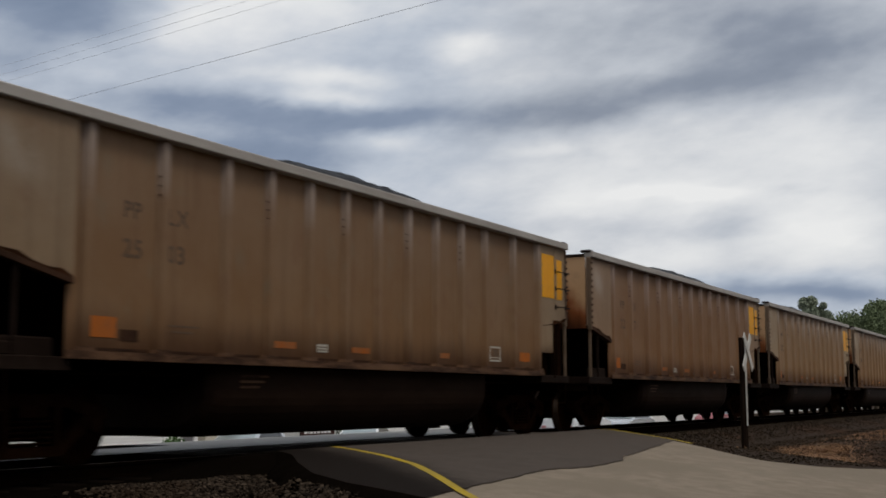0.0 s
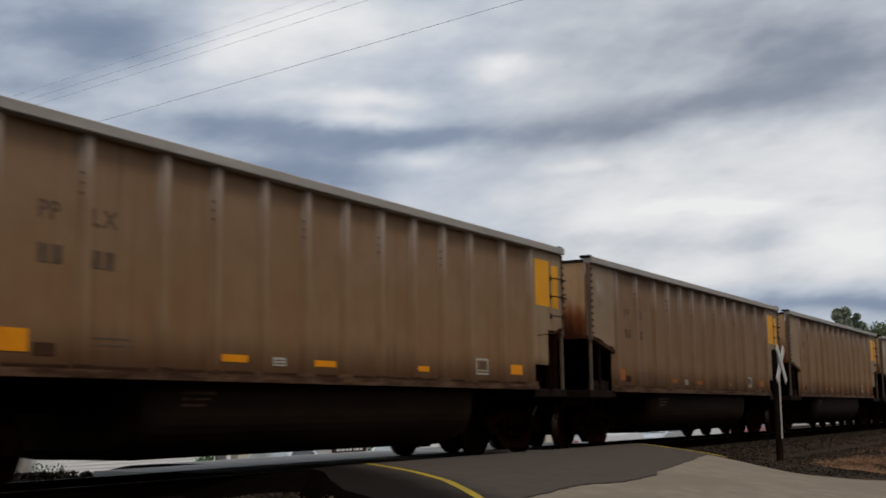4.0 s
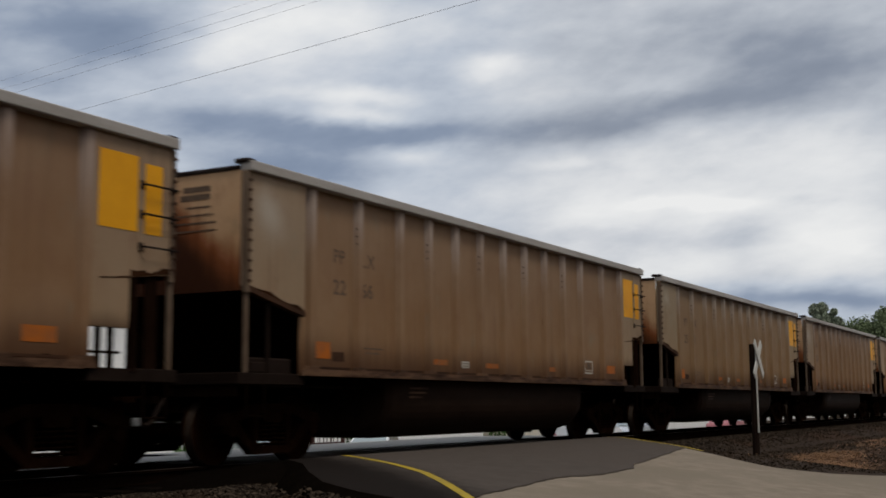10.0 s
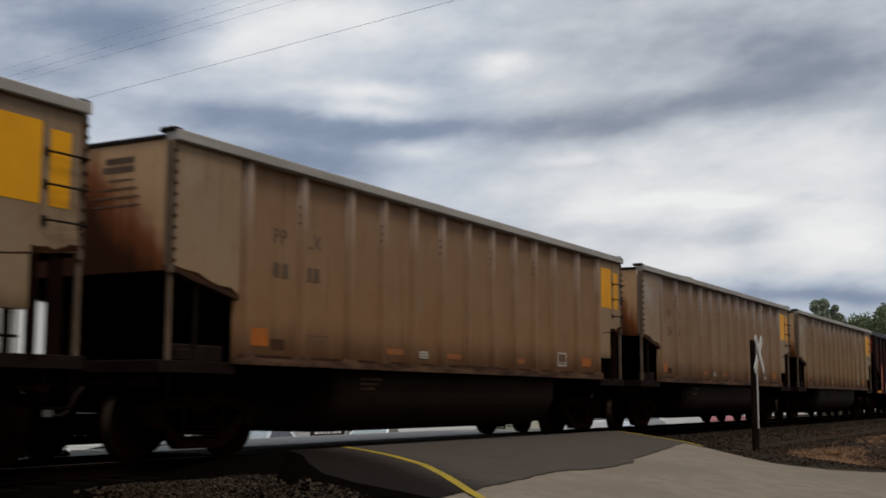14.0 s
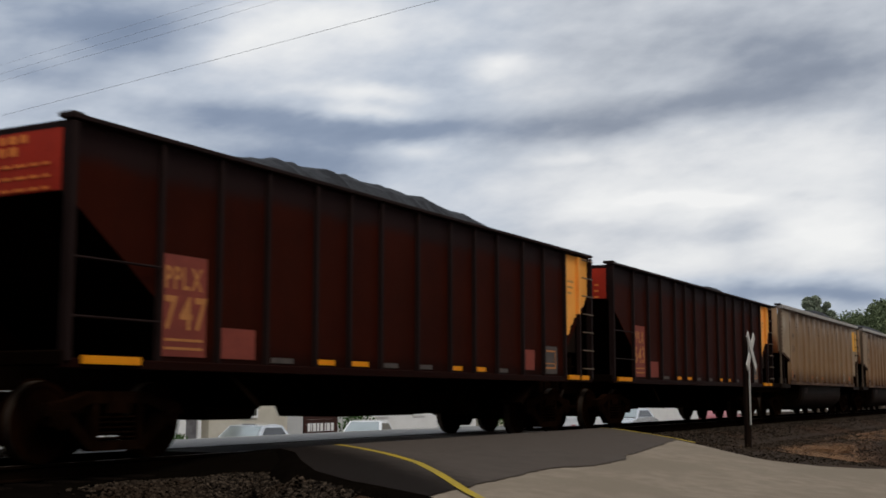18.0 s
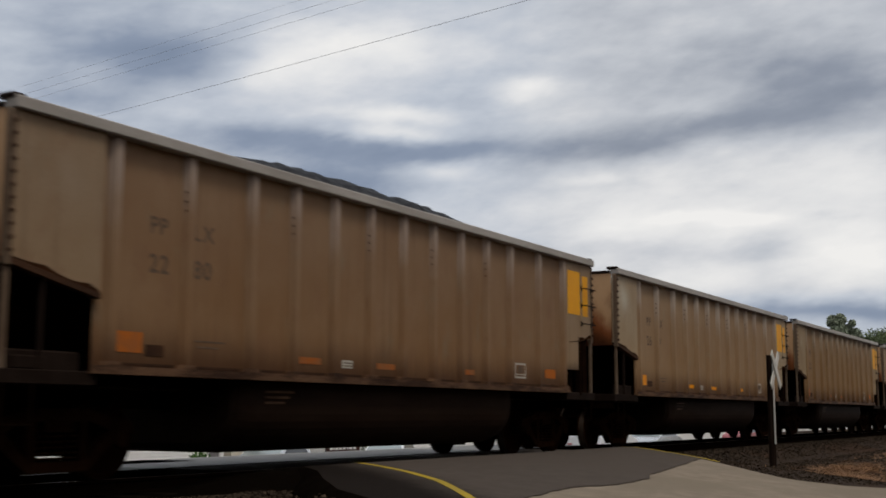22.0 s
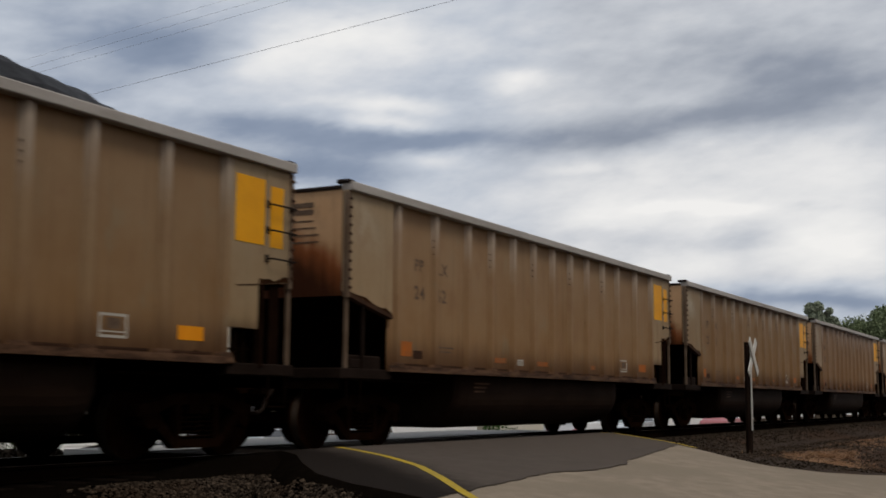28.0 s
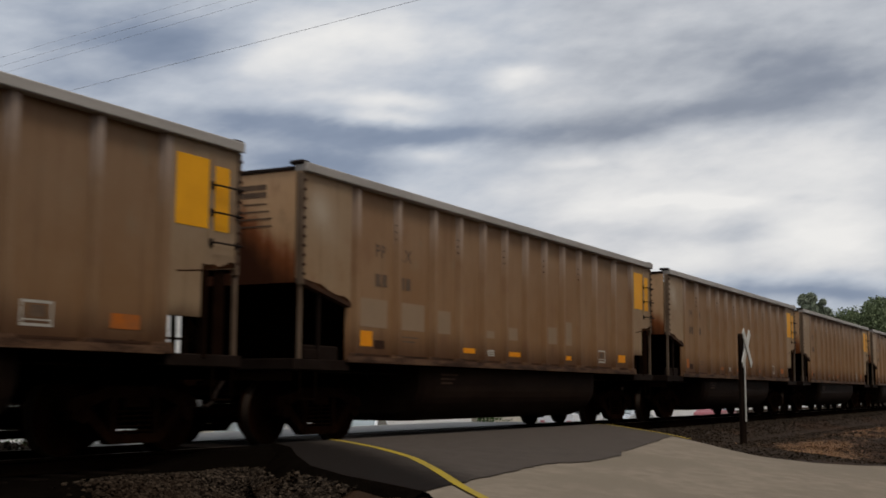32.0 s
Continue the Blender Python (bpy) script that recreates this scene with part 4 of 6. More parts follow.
    extrude_x(bm, [(-1.605, 1.08), (-1.605, 1.17), (-1.595, 1.17), (-1.575, 1.10), (-1.40, 1.10), (-1.40, 1.08)], cx(1.15), cx(13.44))
    G["side_sill"] = mesh_of("side_sill", bm, "flange")
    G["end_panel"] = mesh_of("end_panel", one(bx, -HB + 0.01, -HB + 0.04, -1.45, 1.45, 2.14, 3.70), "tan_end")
    # hopper-like slope sheet and cross bulkhead that close the end of the body
    bm = bmesh.new()
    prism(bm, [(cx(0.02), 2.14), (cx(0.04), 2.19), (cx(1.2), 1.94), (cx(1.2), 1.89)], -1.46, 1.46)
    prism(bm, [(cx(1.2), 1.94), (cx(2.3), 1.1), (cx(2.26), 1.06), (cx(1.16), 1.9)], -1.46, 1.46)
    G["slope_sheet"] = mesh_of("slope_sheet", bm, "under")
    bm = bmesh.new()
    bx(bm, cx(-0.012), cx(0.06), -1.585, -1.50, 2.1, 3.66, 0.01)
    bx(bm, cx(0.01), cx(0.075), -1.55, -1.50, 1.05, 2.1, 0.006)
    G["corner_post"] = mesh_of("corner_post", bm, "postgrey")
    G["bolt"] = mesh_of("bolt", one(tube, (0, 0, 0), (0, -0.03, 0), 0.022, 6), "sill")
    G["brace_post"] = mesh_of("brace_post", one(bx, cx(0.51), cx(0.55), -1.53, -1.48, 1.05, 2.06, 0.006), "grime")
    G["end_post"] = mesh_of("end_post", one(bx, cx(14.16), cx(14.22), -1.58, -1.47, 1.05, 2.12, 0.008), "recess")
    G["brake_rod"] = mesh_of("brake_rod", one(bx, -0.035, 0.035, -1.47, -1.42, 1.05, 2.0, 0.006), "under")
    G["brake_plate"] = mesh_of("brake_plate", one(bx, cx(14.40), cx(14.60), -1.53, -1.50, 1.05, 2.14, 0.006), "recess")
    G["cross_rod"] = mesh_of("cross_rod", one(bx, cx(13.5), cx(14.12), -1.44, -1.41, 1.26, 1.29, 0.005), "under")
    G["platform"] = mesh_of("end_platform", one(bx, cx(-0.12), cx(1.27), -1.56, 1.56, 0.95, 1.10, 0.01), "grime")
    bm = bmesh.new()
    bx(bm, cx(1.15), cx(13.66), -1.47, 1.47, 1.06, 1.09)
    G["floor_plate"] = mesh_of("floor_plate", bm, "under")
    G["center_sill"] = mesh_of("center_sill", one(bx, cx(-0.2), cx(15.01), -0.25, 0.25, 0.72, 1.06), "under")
    # bath-tub shaped belly
    arc = [(1.40 - 0.62 + 0.62 * math.cos(a), 0.17 + 0.60 - 0.60 * math.sin(a)) for a in (math.pi / 2 * k / 9 for k in range(10))]
    sec = [(-1.40, 1.07)] + [(-y, z) for y, z in arc] + arc[::-1] + [(1.40, 1.07)]
    bm = bmesh.new()
    L = 7.82
    rings = []
    for x, k in ((0, 0.86), (0.12, 0.95), (0.4, 1.0), (L - 0.4, 1.0), (L - 0.12, 0.95), (L, 0.86)):
        rings.append([bm.verts.new((x, y * (0.5 + 0.5 * k), 1.07 + (z - 1.07) * k)) for y, z in sec])
    for a, b in zip(rings, rings[1:]):
        for i in range(len(sec) - 1):
            bm.faces.new((a[i], a[i + 1], b[i + 1], b[i]))
    bm.faces.new(rings[0])
    bm.faces.new(rings[-1])
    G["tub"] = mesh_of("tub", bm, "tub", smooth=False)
    bm = bmesh.new()
    bx(bm, -0.30, 0.30, -0.09, 0.09, -0.10, 0.10, 0.02)
    prism(bm, [(-0.30, -0.14), (-0.30, 0.14), (-0.46, 0.16), (-0.56, 0.1), (-0.56, -0.12), (-0.46, -0.16)], -0.16, 0.12)
    G["coupler"] = mesh_of("coupler", bm, "truck")
    bm = bmesh.new()
    pts = [(-0.05, 0, 0.0), (-0.18, 0, -0.12), (-0.3, 0, -0.3), (-0.42, 0, -0.36), (-0.55, 0, -0.32)]
    for p, q in zip(pts, pts[1:]):
        tube(bm, p, q, 0.025, 6)
    G["air_hose"] = mesh_of("air_hose", bm, "iron")
    G["gladhand"] = mesh_of("gladhand", one(bx, -0.66, -0.54, -0.03, 0.03, -0.36, -0.26, 0.01), "galv")
    bm = bmesh.new()
    tube(bm, (cx(14.25), -1.66, 0), (cx(14.78), -1.66, 0), 0.013, 6)
    for x in (14.26, 14.77):
        tube(bm, (cx(x), -1.66, 0), (cx(x), -1.56, 0), 0.013, 6)
        bx(bm, cx(x) - 0.035, cx(x) + 0.035, -1.585, -1.566, -0.045, 0.055, 0.004)
    G["grab_iron"] = mesh_of("grab_iron", bm, "iron")
    bm = bmesh.new()
    tube(bm, (HB + 0.06, -1.5, 0), (HB + 0.06, -1.05, 0), 0.011, 6)
    for y in (-1.5, -1.05):
        tube(bm, (HB + 0.06, y, 0), (HB - 0.02, y, 0), 0.011, 6)
    G["ladder_rung"] = mesh_of("ladder_rung", bm, "sill")
    G["grab_strip"] = mesh_of("grab_strip", one(bx, cx(14.215), cx(14.305), -1.578, -1.565, 2.5, 3.64, 0.004), "tan_bay")
    G["yellow_panel"] = mesh_of("yellow_panel", one(bx, cx(13.60), cx(14.20), -1.570, -1.5645, 2.63, 3.49), "yellow")
    G["yellow_strip"] = mesh_of("yellow_strip", one(bx, cx(14.32), cx(14.60), -1.570, -1.5645, 2.62, 3.43), "yellow")
    G["rib_foot"] = mesh_of("rib_foot", one(prism, [(-0.17, 1.09), (0.17, 1.09), (0.10, 1.22), (-0.10, 1.22)], -1.594, -1.49), "flange")
    bm = bmesh.new()
    bx(bm, cx(-0.10), cx(-0.06), -1.5, 1.5, 0.80, 1.0)
    G["end_sill"] = mesh_of("end_sill", bm, "under")
    bm = bmesh.new()
    prism(bm, [(cx(-0.05), 0.95), (cx(-0.05), 0.60), (cx(0.7), 0.52), (cx(2.3), 0.52), (cx(2.6), 0.95)], -0.6, 0.6)
    G["draft_box"] = mesh_of("draft_box", bm, "under")
    bm = bmesh.new()
    tube(bm, (cx(1.3), -0.9, 0.95), (cx(13.4), -0.9, 0.95), 0.02, 6)
    G["brake_pipe"] = mesh_of("brake_pipe", bm, "iron")
    bm = bmesh.new()
    tube(bm, (cx(12.3), -0.75, 0.86), (cx(13.0), -0.75, 0.86), 0.15, 12)
    G["brake_cylinder"] = mesh_of("brake_cylinder", bm, "under")
    bm = bmesh.new()
    bx(bm, cx(-0.04), cx(0.15), -1.60, -1.36, 3.775, 3.835, 0.022)
    G["corner_cap"] = mesh_of("corner_cap", bm, "iron")
    # stirrup step under the corner
    bm = bmesh.new()
    for x in (0.05, 0.42):
        tube(bm, (cx(x), -1.55, 0.96), (cx(x), -1.55, 0.55), 0.014, 5)
    tube(bm, (cx(0.05), -1.55, 0.55), (cx(0.42), -1.55, 0.55), 0.014, 5)
    G["stirrup"] = mesh_of("stirrup", bm, "under")
    return G


G = gondola_meshes()
GONDOLA_LABEL = "dusty tan high-sided coal gondola with ribbed sides and yellow end panel"


def patch(car, x0, x1, z0, z1, material, name="paint_patch", y=-1.4935, label=""):
    return part(name, one(bx, cx(x0), cx(x1), y - 0.002, -1.4892, z0, z1), material, car, label)


def frame_bars(bm, x0, x1, z0, z1, t, y):
    bx(bm, cx(x0), cx(x1), y - 0.003, y, z1 - t, z1)
    bx(bm, cx(x0), cx(x1), y - 0.003, y, z0, z0 + t)
    bx(bm, cx(x0), cx(x0 + t), y - 0.003, y, z0 + t, z1 - t)
    bx(bm, cx(x1 - t), cx(x1), y - 0.003, y, z0 + t, z1 - t)


def build_gondola():
    car = thing("coal_gondola", GONDOLA_LABEL, "train car", "cars of the coal train")
    for f in (None, flip()):
        part("side_panel", G["side_panel"], None, car, at=f)
        part("end_bay", G["bay_lead"], None, car, at=f)
        part("end_bay", G["bay_far" if f else "bay_trail"], None, car, at=f)
        part("bay_lip", G["bay_lip"], None, car, at=f)
        if not f:
            for k in ("stain_lead", "stain_trail", "stain_line", "stain_sill"):
                part("rust_stain", G[k], None, car, "dark rust along the edge")
        part("top_chord", G["top_chord"], None, car, "bare aluminium top chord", at=f)
        if not f:
            part("end_box", G["end_box"], None, car)
        part("side_sill", G["side_sill"], None, car, at=f)
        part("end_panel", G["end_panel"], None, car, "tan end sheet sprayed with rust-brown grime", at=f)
        part("slope_sheet", G["slope_sheet"], None, car, at=f)
        part("end_chord", G["end_chord"], None, car, at=f)
        part("end_platform", G["platform"], None, car, at=f)
        part("end_sill", G["end_sill"], None, car, at=f)
        part("draft_box", G["draft_box"], None, car, at=f)
        part("brace_post", G["brace_post"], None, car, at=f)
        if not f:
            part("end_post", G["end_post"], None, car)
            part("brake_plate", G["brake_plate"], None, car)
            part("cross_rod", G["cross_rod"], None, car)
            for x in (13.54, 13.765, 13.955):
                part("brake_rod", G["brake_rod"], None, car, at=pose(cx(x), 0, 0))
        part("corner_post", G["corner_post"], None, car, at=f)
        part("corner_post", G["corner_post"], None, car, at=(f or Matrix()) @ pose(BODY - 0.05, 0, 0))
        part("corner_cap", G["corner_cap"], None, car, "black corner cap", at=f)
        part("corner_cap", G["corner_cap"], None, car, "black corner cap", at=(f or Matrix()) @ pose(BODY - 0.11, 0, 0))
        part("stirrup_step", G["stirrup"], None, car, at=f)
        part("stirrup_step", G["stirrup"], None, car, at=(f or Matrix()) @ pose(BODY - 0.48, 0, 0))
        part("coupler", G["coupler"], None, car, at=(f or Matrix()) @ pose(-HB - 0.13, 0, 0.88))
        hose = part("air_hose", G["air_hose"], None, car, at=(f or Matrix()) @ pose(-HB - 0.02, -0.35, 0.8))
        part("gladhand", G["gladhand"], None, hose, "bright metal hose end")
        for z in (3.17, 2.83, 2.46):
            part("grab_iron", G["grab_iron"], None, car, at=(f or Matrix()) @ pose(0, 0, z))
        part("grab_strip", G["grab_strip"], None, car, at=f)
        part("yellow_panel", G["yellow_panel"], None, car, "plain yellow rotary coupler panel", at=f)
        part("yellow_panel", G["yellow_strip"], None, car, "plain yellow rotary coupler panel", at=f)
        for k in range(5):
            part("ladder_rung", G["ladder_rung"], None, car, at=(f or Matrix()) @ pose(0, 0, 2.25 + 0.3 * k))
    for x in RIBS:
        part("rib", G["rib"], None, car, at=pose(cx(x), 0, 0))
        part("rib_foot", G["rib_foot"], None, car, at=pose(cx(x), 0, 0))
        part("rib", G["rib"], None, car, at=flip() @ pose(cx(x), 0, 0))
    for x in RIBS[1:11:2]:
        for k in range(3):
            part("rib_bolt", G["rib_bolt"], None, car, at=pose(cx(x), 0, 3.02 + 0.11 * k))
    for k in range(11):
        part("bolt", G["bolt"], None, car, at=pose(cx(0.025), -1.585, 2.25 + 0.13 * k))
        part("bolt", G["bolt"], None, car, at=pose(cx(14.785), -1.585, 2.25 + 0.13 * k))
    part("floor_plate", G["floor_plate"], None, car)
    part("center_sill", G["center_sill"], None, car)
    part("brake_pipe", G["brake_pipe"], None, car)
    part("brake_cylinder", G["brake_cylinder"], None, car)
    for x in (3.76,):
        part("tub", G["tub"], None, car, "sooty rounded belly tub with shade in its colour", at=pose(cx(x), 0, 0))
    for x in (1.23, 13.58):
        add_truck(car, cx(x))
    # small signs low on the side
    patch(car, 1.58, 1.99, 1.33, 1.56, "orange", "orange_patch", label="faded orange paint patch")
    patch(car, 2.05, 2.34, 1.30, 1.43, "sill", "stencil_block")
    patch(car, 4.93, 5.42, 1.325, 1.415, "faint", "orange_patch", label="faded orange paint patch")
    patch(car, 6.83, 7.32, 1.315, 1.40, "faint", "orange_patch", label="faded orange paint patch")
    patch(car, 9.37, 9.85, 1.315, 1.40, "faint", "orange_patch", label="faded orange paint patch")
    patch(car, 12.68, 13.14, 1.34, 1.51, "orange", "orange_patch", label="faded orange paint patch")
    patch(car, 5.93, 6.19, 1.30, 1.41, "white", "data_plate", label="small white data plate")
    for z in (1.325, 1.365):
        patch(car, 5.96, 6.16, z, z + 0.014, "ink", "plate_line", -1.4965)
    # thin dark line above the sill between each two ribs
    for a, b in zip(RIBS, RIBS[1:]):
        patch(car, a + 0.2, b - 0.17, 1.185, 1.215, "sill", "drain_slot", -1.4925)
    bm = bmesh.new()
    frame_bars(bm, 11.40, 11.84, 1.31, 1.58, 0.03, -1.4895)
    bx(bm, cx(11.43), cx(11.81), -1.4925, -1.4895, 1.37, 1.385)
    part("consolidated_stencil", bm, "white", car, "white-framed stencil box with a black field")
    patch(car, 11.53, 11.74, 1.41, 1.53, "ink", "stencil_field", -1.4885)
    for x0, x1, z in ((2.86, 3.40, 1.50), (2.91, 3.30, 1.43)):
        patch(car, x0, x1, z, z + 0.02, "ink", "stencil_line", -1.491)
    # stencilled lines high on the leading end
    for k, (y0, y1, h) in enumerate(((-0.95, -0.5, 0.075), (-0.95, -0.45, 0.075), (-0.95, -0.55, 0.02), (-1.0, -0.4, 0.02), (-1.05, -0.3, 0.02), (-1.05, -0.3, 0.02))):
        part("stencil_line", one(bx, -HB + 0.004, -HB + 0.010, y0, y1, 3.46 - 0.105 * k, 3.46 - 0.105 * k + h), "ink", car)
    for k in range(3):
        part("tub_stencil", one(bx, cx(4.35), cx(4.95 - 0.1 * k), -1.403, -1.4005, 0.93 - 0.07 * k, 0.96 - 0.07 * k), "flange", car)
    return car


# ---------------------------------------------------------------- open hopper cars
HOP_POSTS = [1.35, 2.42, 3.40, 4.52, 5.38, 6.25, 7.37, 8.47, 9.36, 10.27, 11.37, 12.33, 13.40]


def build_hopper(number):
    car = thing("coal_hopper", "dark oxide-brown open-top coal hopper with red end panel", "train car", "cars of the coal train")
    side = [(-0.12, 3.62), (14.81, 3.62), (14.81, 2.80), (13.42, 1.50), (13.42, 1.06), (1.33, 1.06), (1.33, 1.78), (-0.12, 2.82)]
    bm = bmesh.new()
    prism(bm, [(cx(x), z) for x, z in side], -1.50, -1.48)
    me = mesh_of("side_panel", bm, "brown")
    post = mesh_of("side_post", one(extrude_z, [(-0.04, -1.50), (-0.03, -1.565), (0.03, -1.565), (0.04, -1.50)], 1.06, 3.60), "brownrib")
    chord = mesh_of("top_chord", one(bx, -HB - 0.14, HB + 0.02, -1.60, -1.44, 3.60, 3.66, 0.012), "brownrib")
    sill = mesh_of("side_sill", one(bx, -HB - 0.12, HB, -1.57, -1.45, 0.95, 1.06, 0.01), "brown")
    endp = mesh_of("end_panel", one(bx, -HB - 0.11, -HB - 0.08, -1.42, 1.42, 2.84, 3.52), "red")
    head = mesh_of("end_header", one(bx, -HB - 0.10, -HB - 0.06, -1.49, 1.49, 3.52, 3.60), "brownrib")
    jamb = mesh_of("end_jamb", one(bx, -HB - 0.10, -HB - 0.06, -1.49, -1.42, 2.8, 3.52), "brownrib")
    bm = bmesh.new()
    prism(bm, [(cx(-0.08), 2.82), (cx(-0.05), 2.88), (cx(3.4), 0.55), (cx(3.35), 0.50)], -1.47, 1.47)
    slope = mesh_of("slope_sheet", bm, "under")
    bm = bmesh.new()
    bx(bm, cx(-0.12), cx(-0.03), -1.60, -1.48, 1.02, 3.58, 0.01)
    corner = mesh_of("corner_post", bm, "brownrib")
    bays = []
    for a0, b0, b1, a1 in ((3.0, 3.5, 4.4, 4.9), (6.05, 6.55, 8.95, 9.45), (10.1, 10.6, 11.3, 11.8)):
        bays.append(mesh_of("hopper_bay", one(prism, [(cx(a0), 1.05), (cx(a1), 1.05), (cx(b1), 0.34), (cx(b0), 0.34)], -0.55, 0.55), "under"))
    beam = mesh_of("end_beam", one(bx, -HB - 0.14, -HB + 0.05, -1.55, 1.55, 0.98, 1.14, 0.015), "under")
    tank = bmesh.new()
    tube(tank, (cx(4.6), 0, 0.64), (cx(6.5), 0, 0.64), 0.13, 14)
    tank = mesh_of("air_reservoir", tank, "under")
    gusset = mesh_of("end_gusset", one(prism, [(cx(0.03), 2.74), (cx(1.33), 1.55), (cx(1.33), 1.42), (cx(0.03), 1.75)], 1.44, 1.46), "under")
    csill = mesh_of("center_sill", one(bx, -HB - 0.2, HB + 0.2, -0.25, 0.25, 0.72, 1.03), "under")
    bm = bmesh.new()
    for z in (2.13, 1.5):
        tube(bm, (cx(-0.07), -1.58, z), (cx(1.3), -1.58, z), 0.016, 6)
    rails = mesh_of("end_rail", bm, "brownrib")
    rung = bmesh.new()
    tube(rung, (cx(14.12), -1.64, 0), (cx(14.72), -1.64, 0), 0.014, 6)
    rung = mesh_of("ladder_rung", rung, "rung")
    bm = bmesh.new()
    for x, z in ((14.06, 2.36), (14.71, 2.78)):
        bx(bm, cx(x), cx(x + 0.07), -1.60, -1.52, 1.06, z)
    stile = mesh_of("ladder_stile", bm, "brownrib")
    stile_top = mesh_of("ladder_stile", one(bx, cx(14.06), cx(14.13), -1.585, -1.507, 2.36, 3.56), "hopyellow")
    gable = mesh_of("end_gusset", one(prism, [(cx(13.43), 1.56), (cx(14.08), 1.56), (cx(14.08), 2.1), (cx(13.43), 1.62)], -1.478, -1.46), "grime")
    for f in (None, flip()):
        part("side_panel", me, None, car, at=f)
        part("top_chord", chord, None, car, at=f)
        part("side_sill", sill, None, car, at=f)
        part("end_panel", endp, None, car, "red end panel with orange lettering lines", at=f)
        part("slope_sheet", slope, None, car, at=f)
        part("end_beam", beam, None, car, at=f)
        part("end_rail", rails, None, car, at=f)
        for x in HOP_POSTS:
            part("side_post", post, None, car, at=(f or Matrix()) @ pose(cx(x), 0, 0))
        part("corner_post", corner, None, car, at=f)
        part("corner_post", corner, None, car, at=(f or Matrix()) @ pose(BODY + 0.12 - 0.1, 0, 0))
        part("end_header", head, None, car, at=f)
        part("end_jamb", jamb, None, car, at=f)
        part("end_jamb", jamb, None, car, at=(f or Matrix()) @ pose(0, 2.91, 0))
        part("corner_cap", G["corner_cap"], None, car, at=(f or Matrix()) @ pose(-0.1, 0, -0.15))
        part("ladder_stile", stile, None, car, at=f)
        part("ladder_stile", stile_top, None, car, "peach-yellow upper ladder stile", at=f)
        part("end_gusset", gable, None, car, at=f)
        for k in range(7):
            part("ladder_rung", rung, None, car, at=(f or Matrix()) @ pose(0, 0, 1.23 + 0.378 * k))
        part("coupler", G["coupler"], None, car, at=(f or Matrix()) @ pose(-HB - 0.13, 0, 0.88))
        hose = part("air_hose", G["air_hose"], None, car, at=(f or Matrix()) @ pose(-HB - 0.02, -0.35, 0.8))
        part("gladhand", G["gladhand"], None, hose, "bright metal hose end")
        bm = bmesh.new()
        prism(bm, [(cx(13.46), 3.57), (cx(14.10), 3.57), (cx(14.10), 2.30), (cx(13.97), 2.27), (cx(13.88), 2.14), (cx(13.78), 2.11), (cx(13.70), 1.94), (cx(13.58), 1.90), (cx(13.46), 1.79)], -1.506, -1.5005)
        part("yellow_panel", bm, "hopyellow", car, "peach-yellow end of the side", at=f)
        bm = bmesh.new()
        prism(bm, [(cx(14.10), 3.57), (cx(14.80), 3.57), (cx(14.80), 2.84), (cx(14.62), 2.73), (cx(14.50), 2.55), (cx(14.34), 2.49), (cx(14.24), 2.36), (cx(14.10), 2.30)], -1.506, -1.5005)
        part("yellow_panel", bm, "hopyellow", car, "peach-yellow end of the side", at=f)
        # brake gear standing in the opening under the end of the side
        for x, w, z in ((13.56, 0.05, 1.62), (13.70, 0.03, 1.5), (13.83, 0.07, 1.45), (13.95, 0.03, 1.7)):
            part("brake_rod", one(bx, cx(x), cx(x + w), -1.44, -1.40, 1.05, z, 0.006), "under", car, at=f)
        part("cross_rod", one(bx, cx(13.46), cx(14.12), -1.43, -1.40, 1.25, 1.29, 0.006), "under", car, at=f)
        # side signs
        for x0, x1, z0, z1, m, nm in ((1.42, 2.22, 1.12, 2.32, "pink", "number_panel"), (2.5, 3.2, 1.12, 1.50, "pink", "red_panel"), (11.43, 11.95, 1.16, 1.54, "pink", "red_panel"), (12.36, 13.05, 1.10, 1.64, "grey", "grey_panel")):
            part(nm, one(bx, cx(x0), cx(x1), -1.508, -1.5005, z0, z1), m, car, "faded red sign panel" if m == "pink" else "", at=f)
        for x0, x1 in ((4.55, 5.05), (5.45, 5.95), (8.52, 8.95), (9.42, 9.85)):
            part("reflector_strip", one(bx, cx(x0), cx(x1), -1.508, -1.5005, 1.09, 1.165), "patchy", car, "yellow-orange reflector strip", at=f)
        for x0, x1 in ((3.55, 4.05), (6.4, 6.8), (7.5, 7.9), (10.35, 10.75)):
            part("reflector_strip", one(bx, cx(x0), cx(x1), -1.508, -1.5005, 1.09, 1.16), "grey", car, at=f)
        part("reflector_strip", one(bx, cx(0.12), cx(1.0), -1.612, -1.571, 1.0, 1.09), "patchy", car, "yellow-orange sill strip", at=f)
        part("reflector_strip", one(bx, cx(13.45), cx(13.98), -1.612, -1.571, 1.0, 1.09), "patchy", car, "yellow-orange sill strip", at=f)
        part("reflector_strip", one(bx, cx(14.12), cx(14.5), -1.612, -1.571, 1.0, 1.09), "patchy", car, "yellow-orange sill strip", at=f)
        bm = bmesh.new()
        frame_bars(bm, 12.44, 12.97, 1.2, 1.56, 0.03, -1.5085)
        bx(bm, cx(12.47), cx(12.94), -1.5115, -1.5085, 1.29, 1.31)
        part("stencil_frame", bm, "letter", car, at=f)
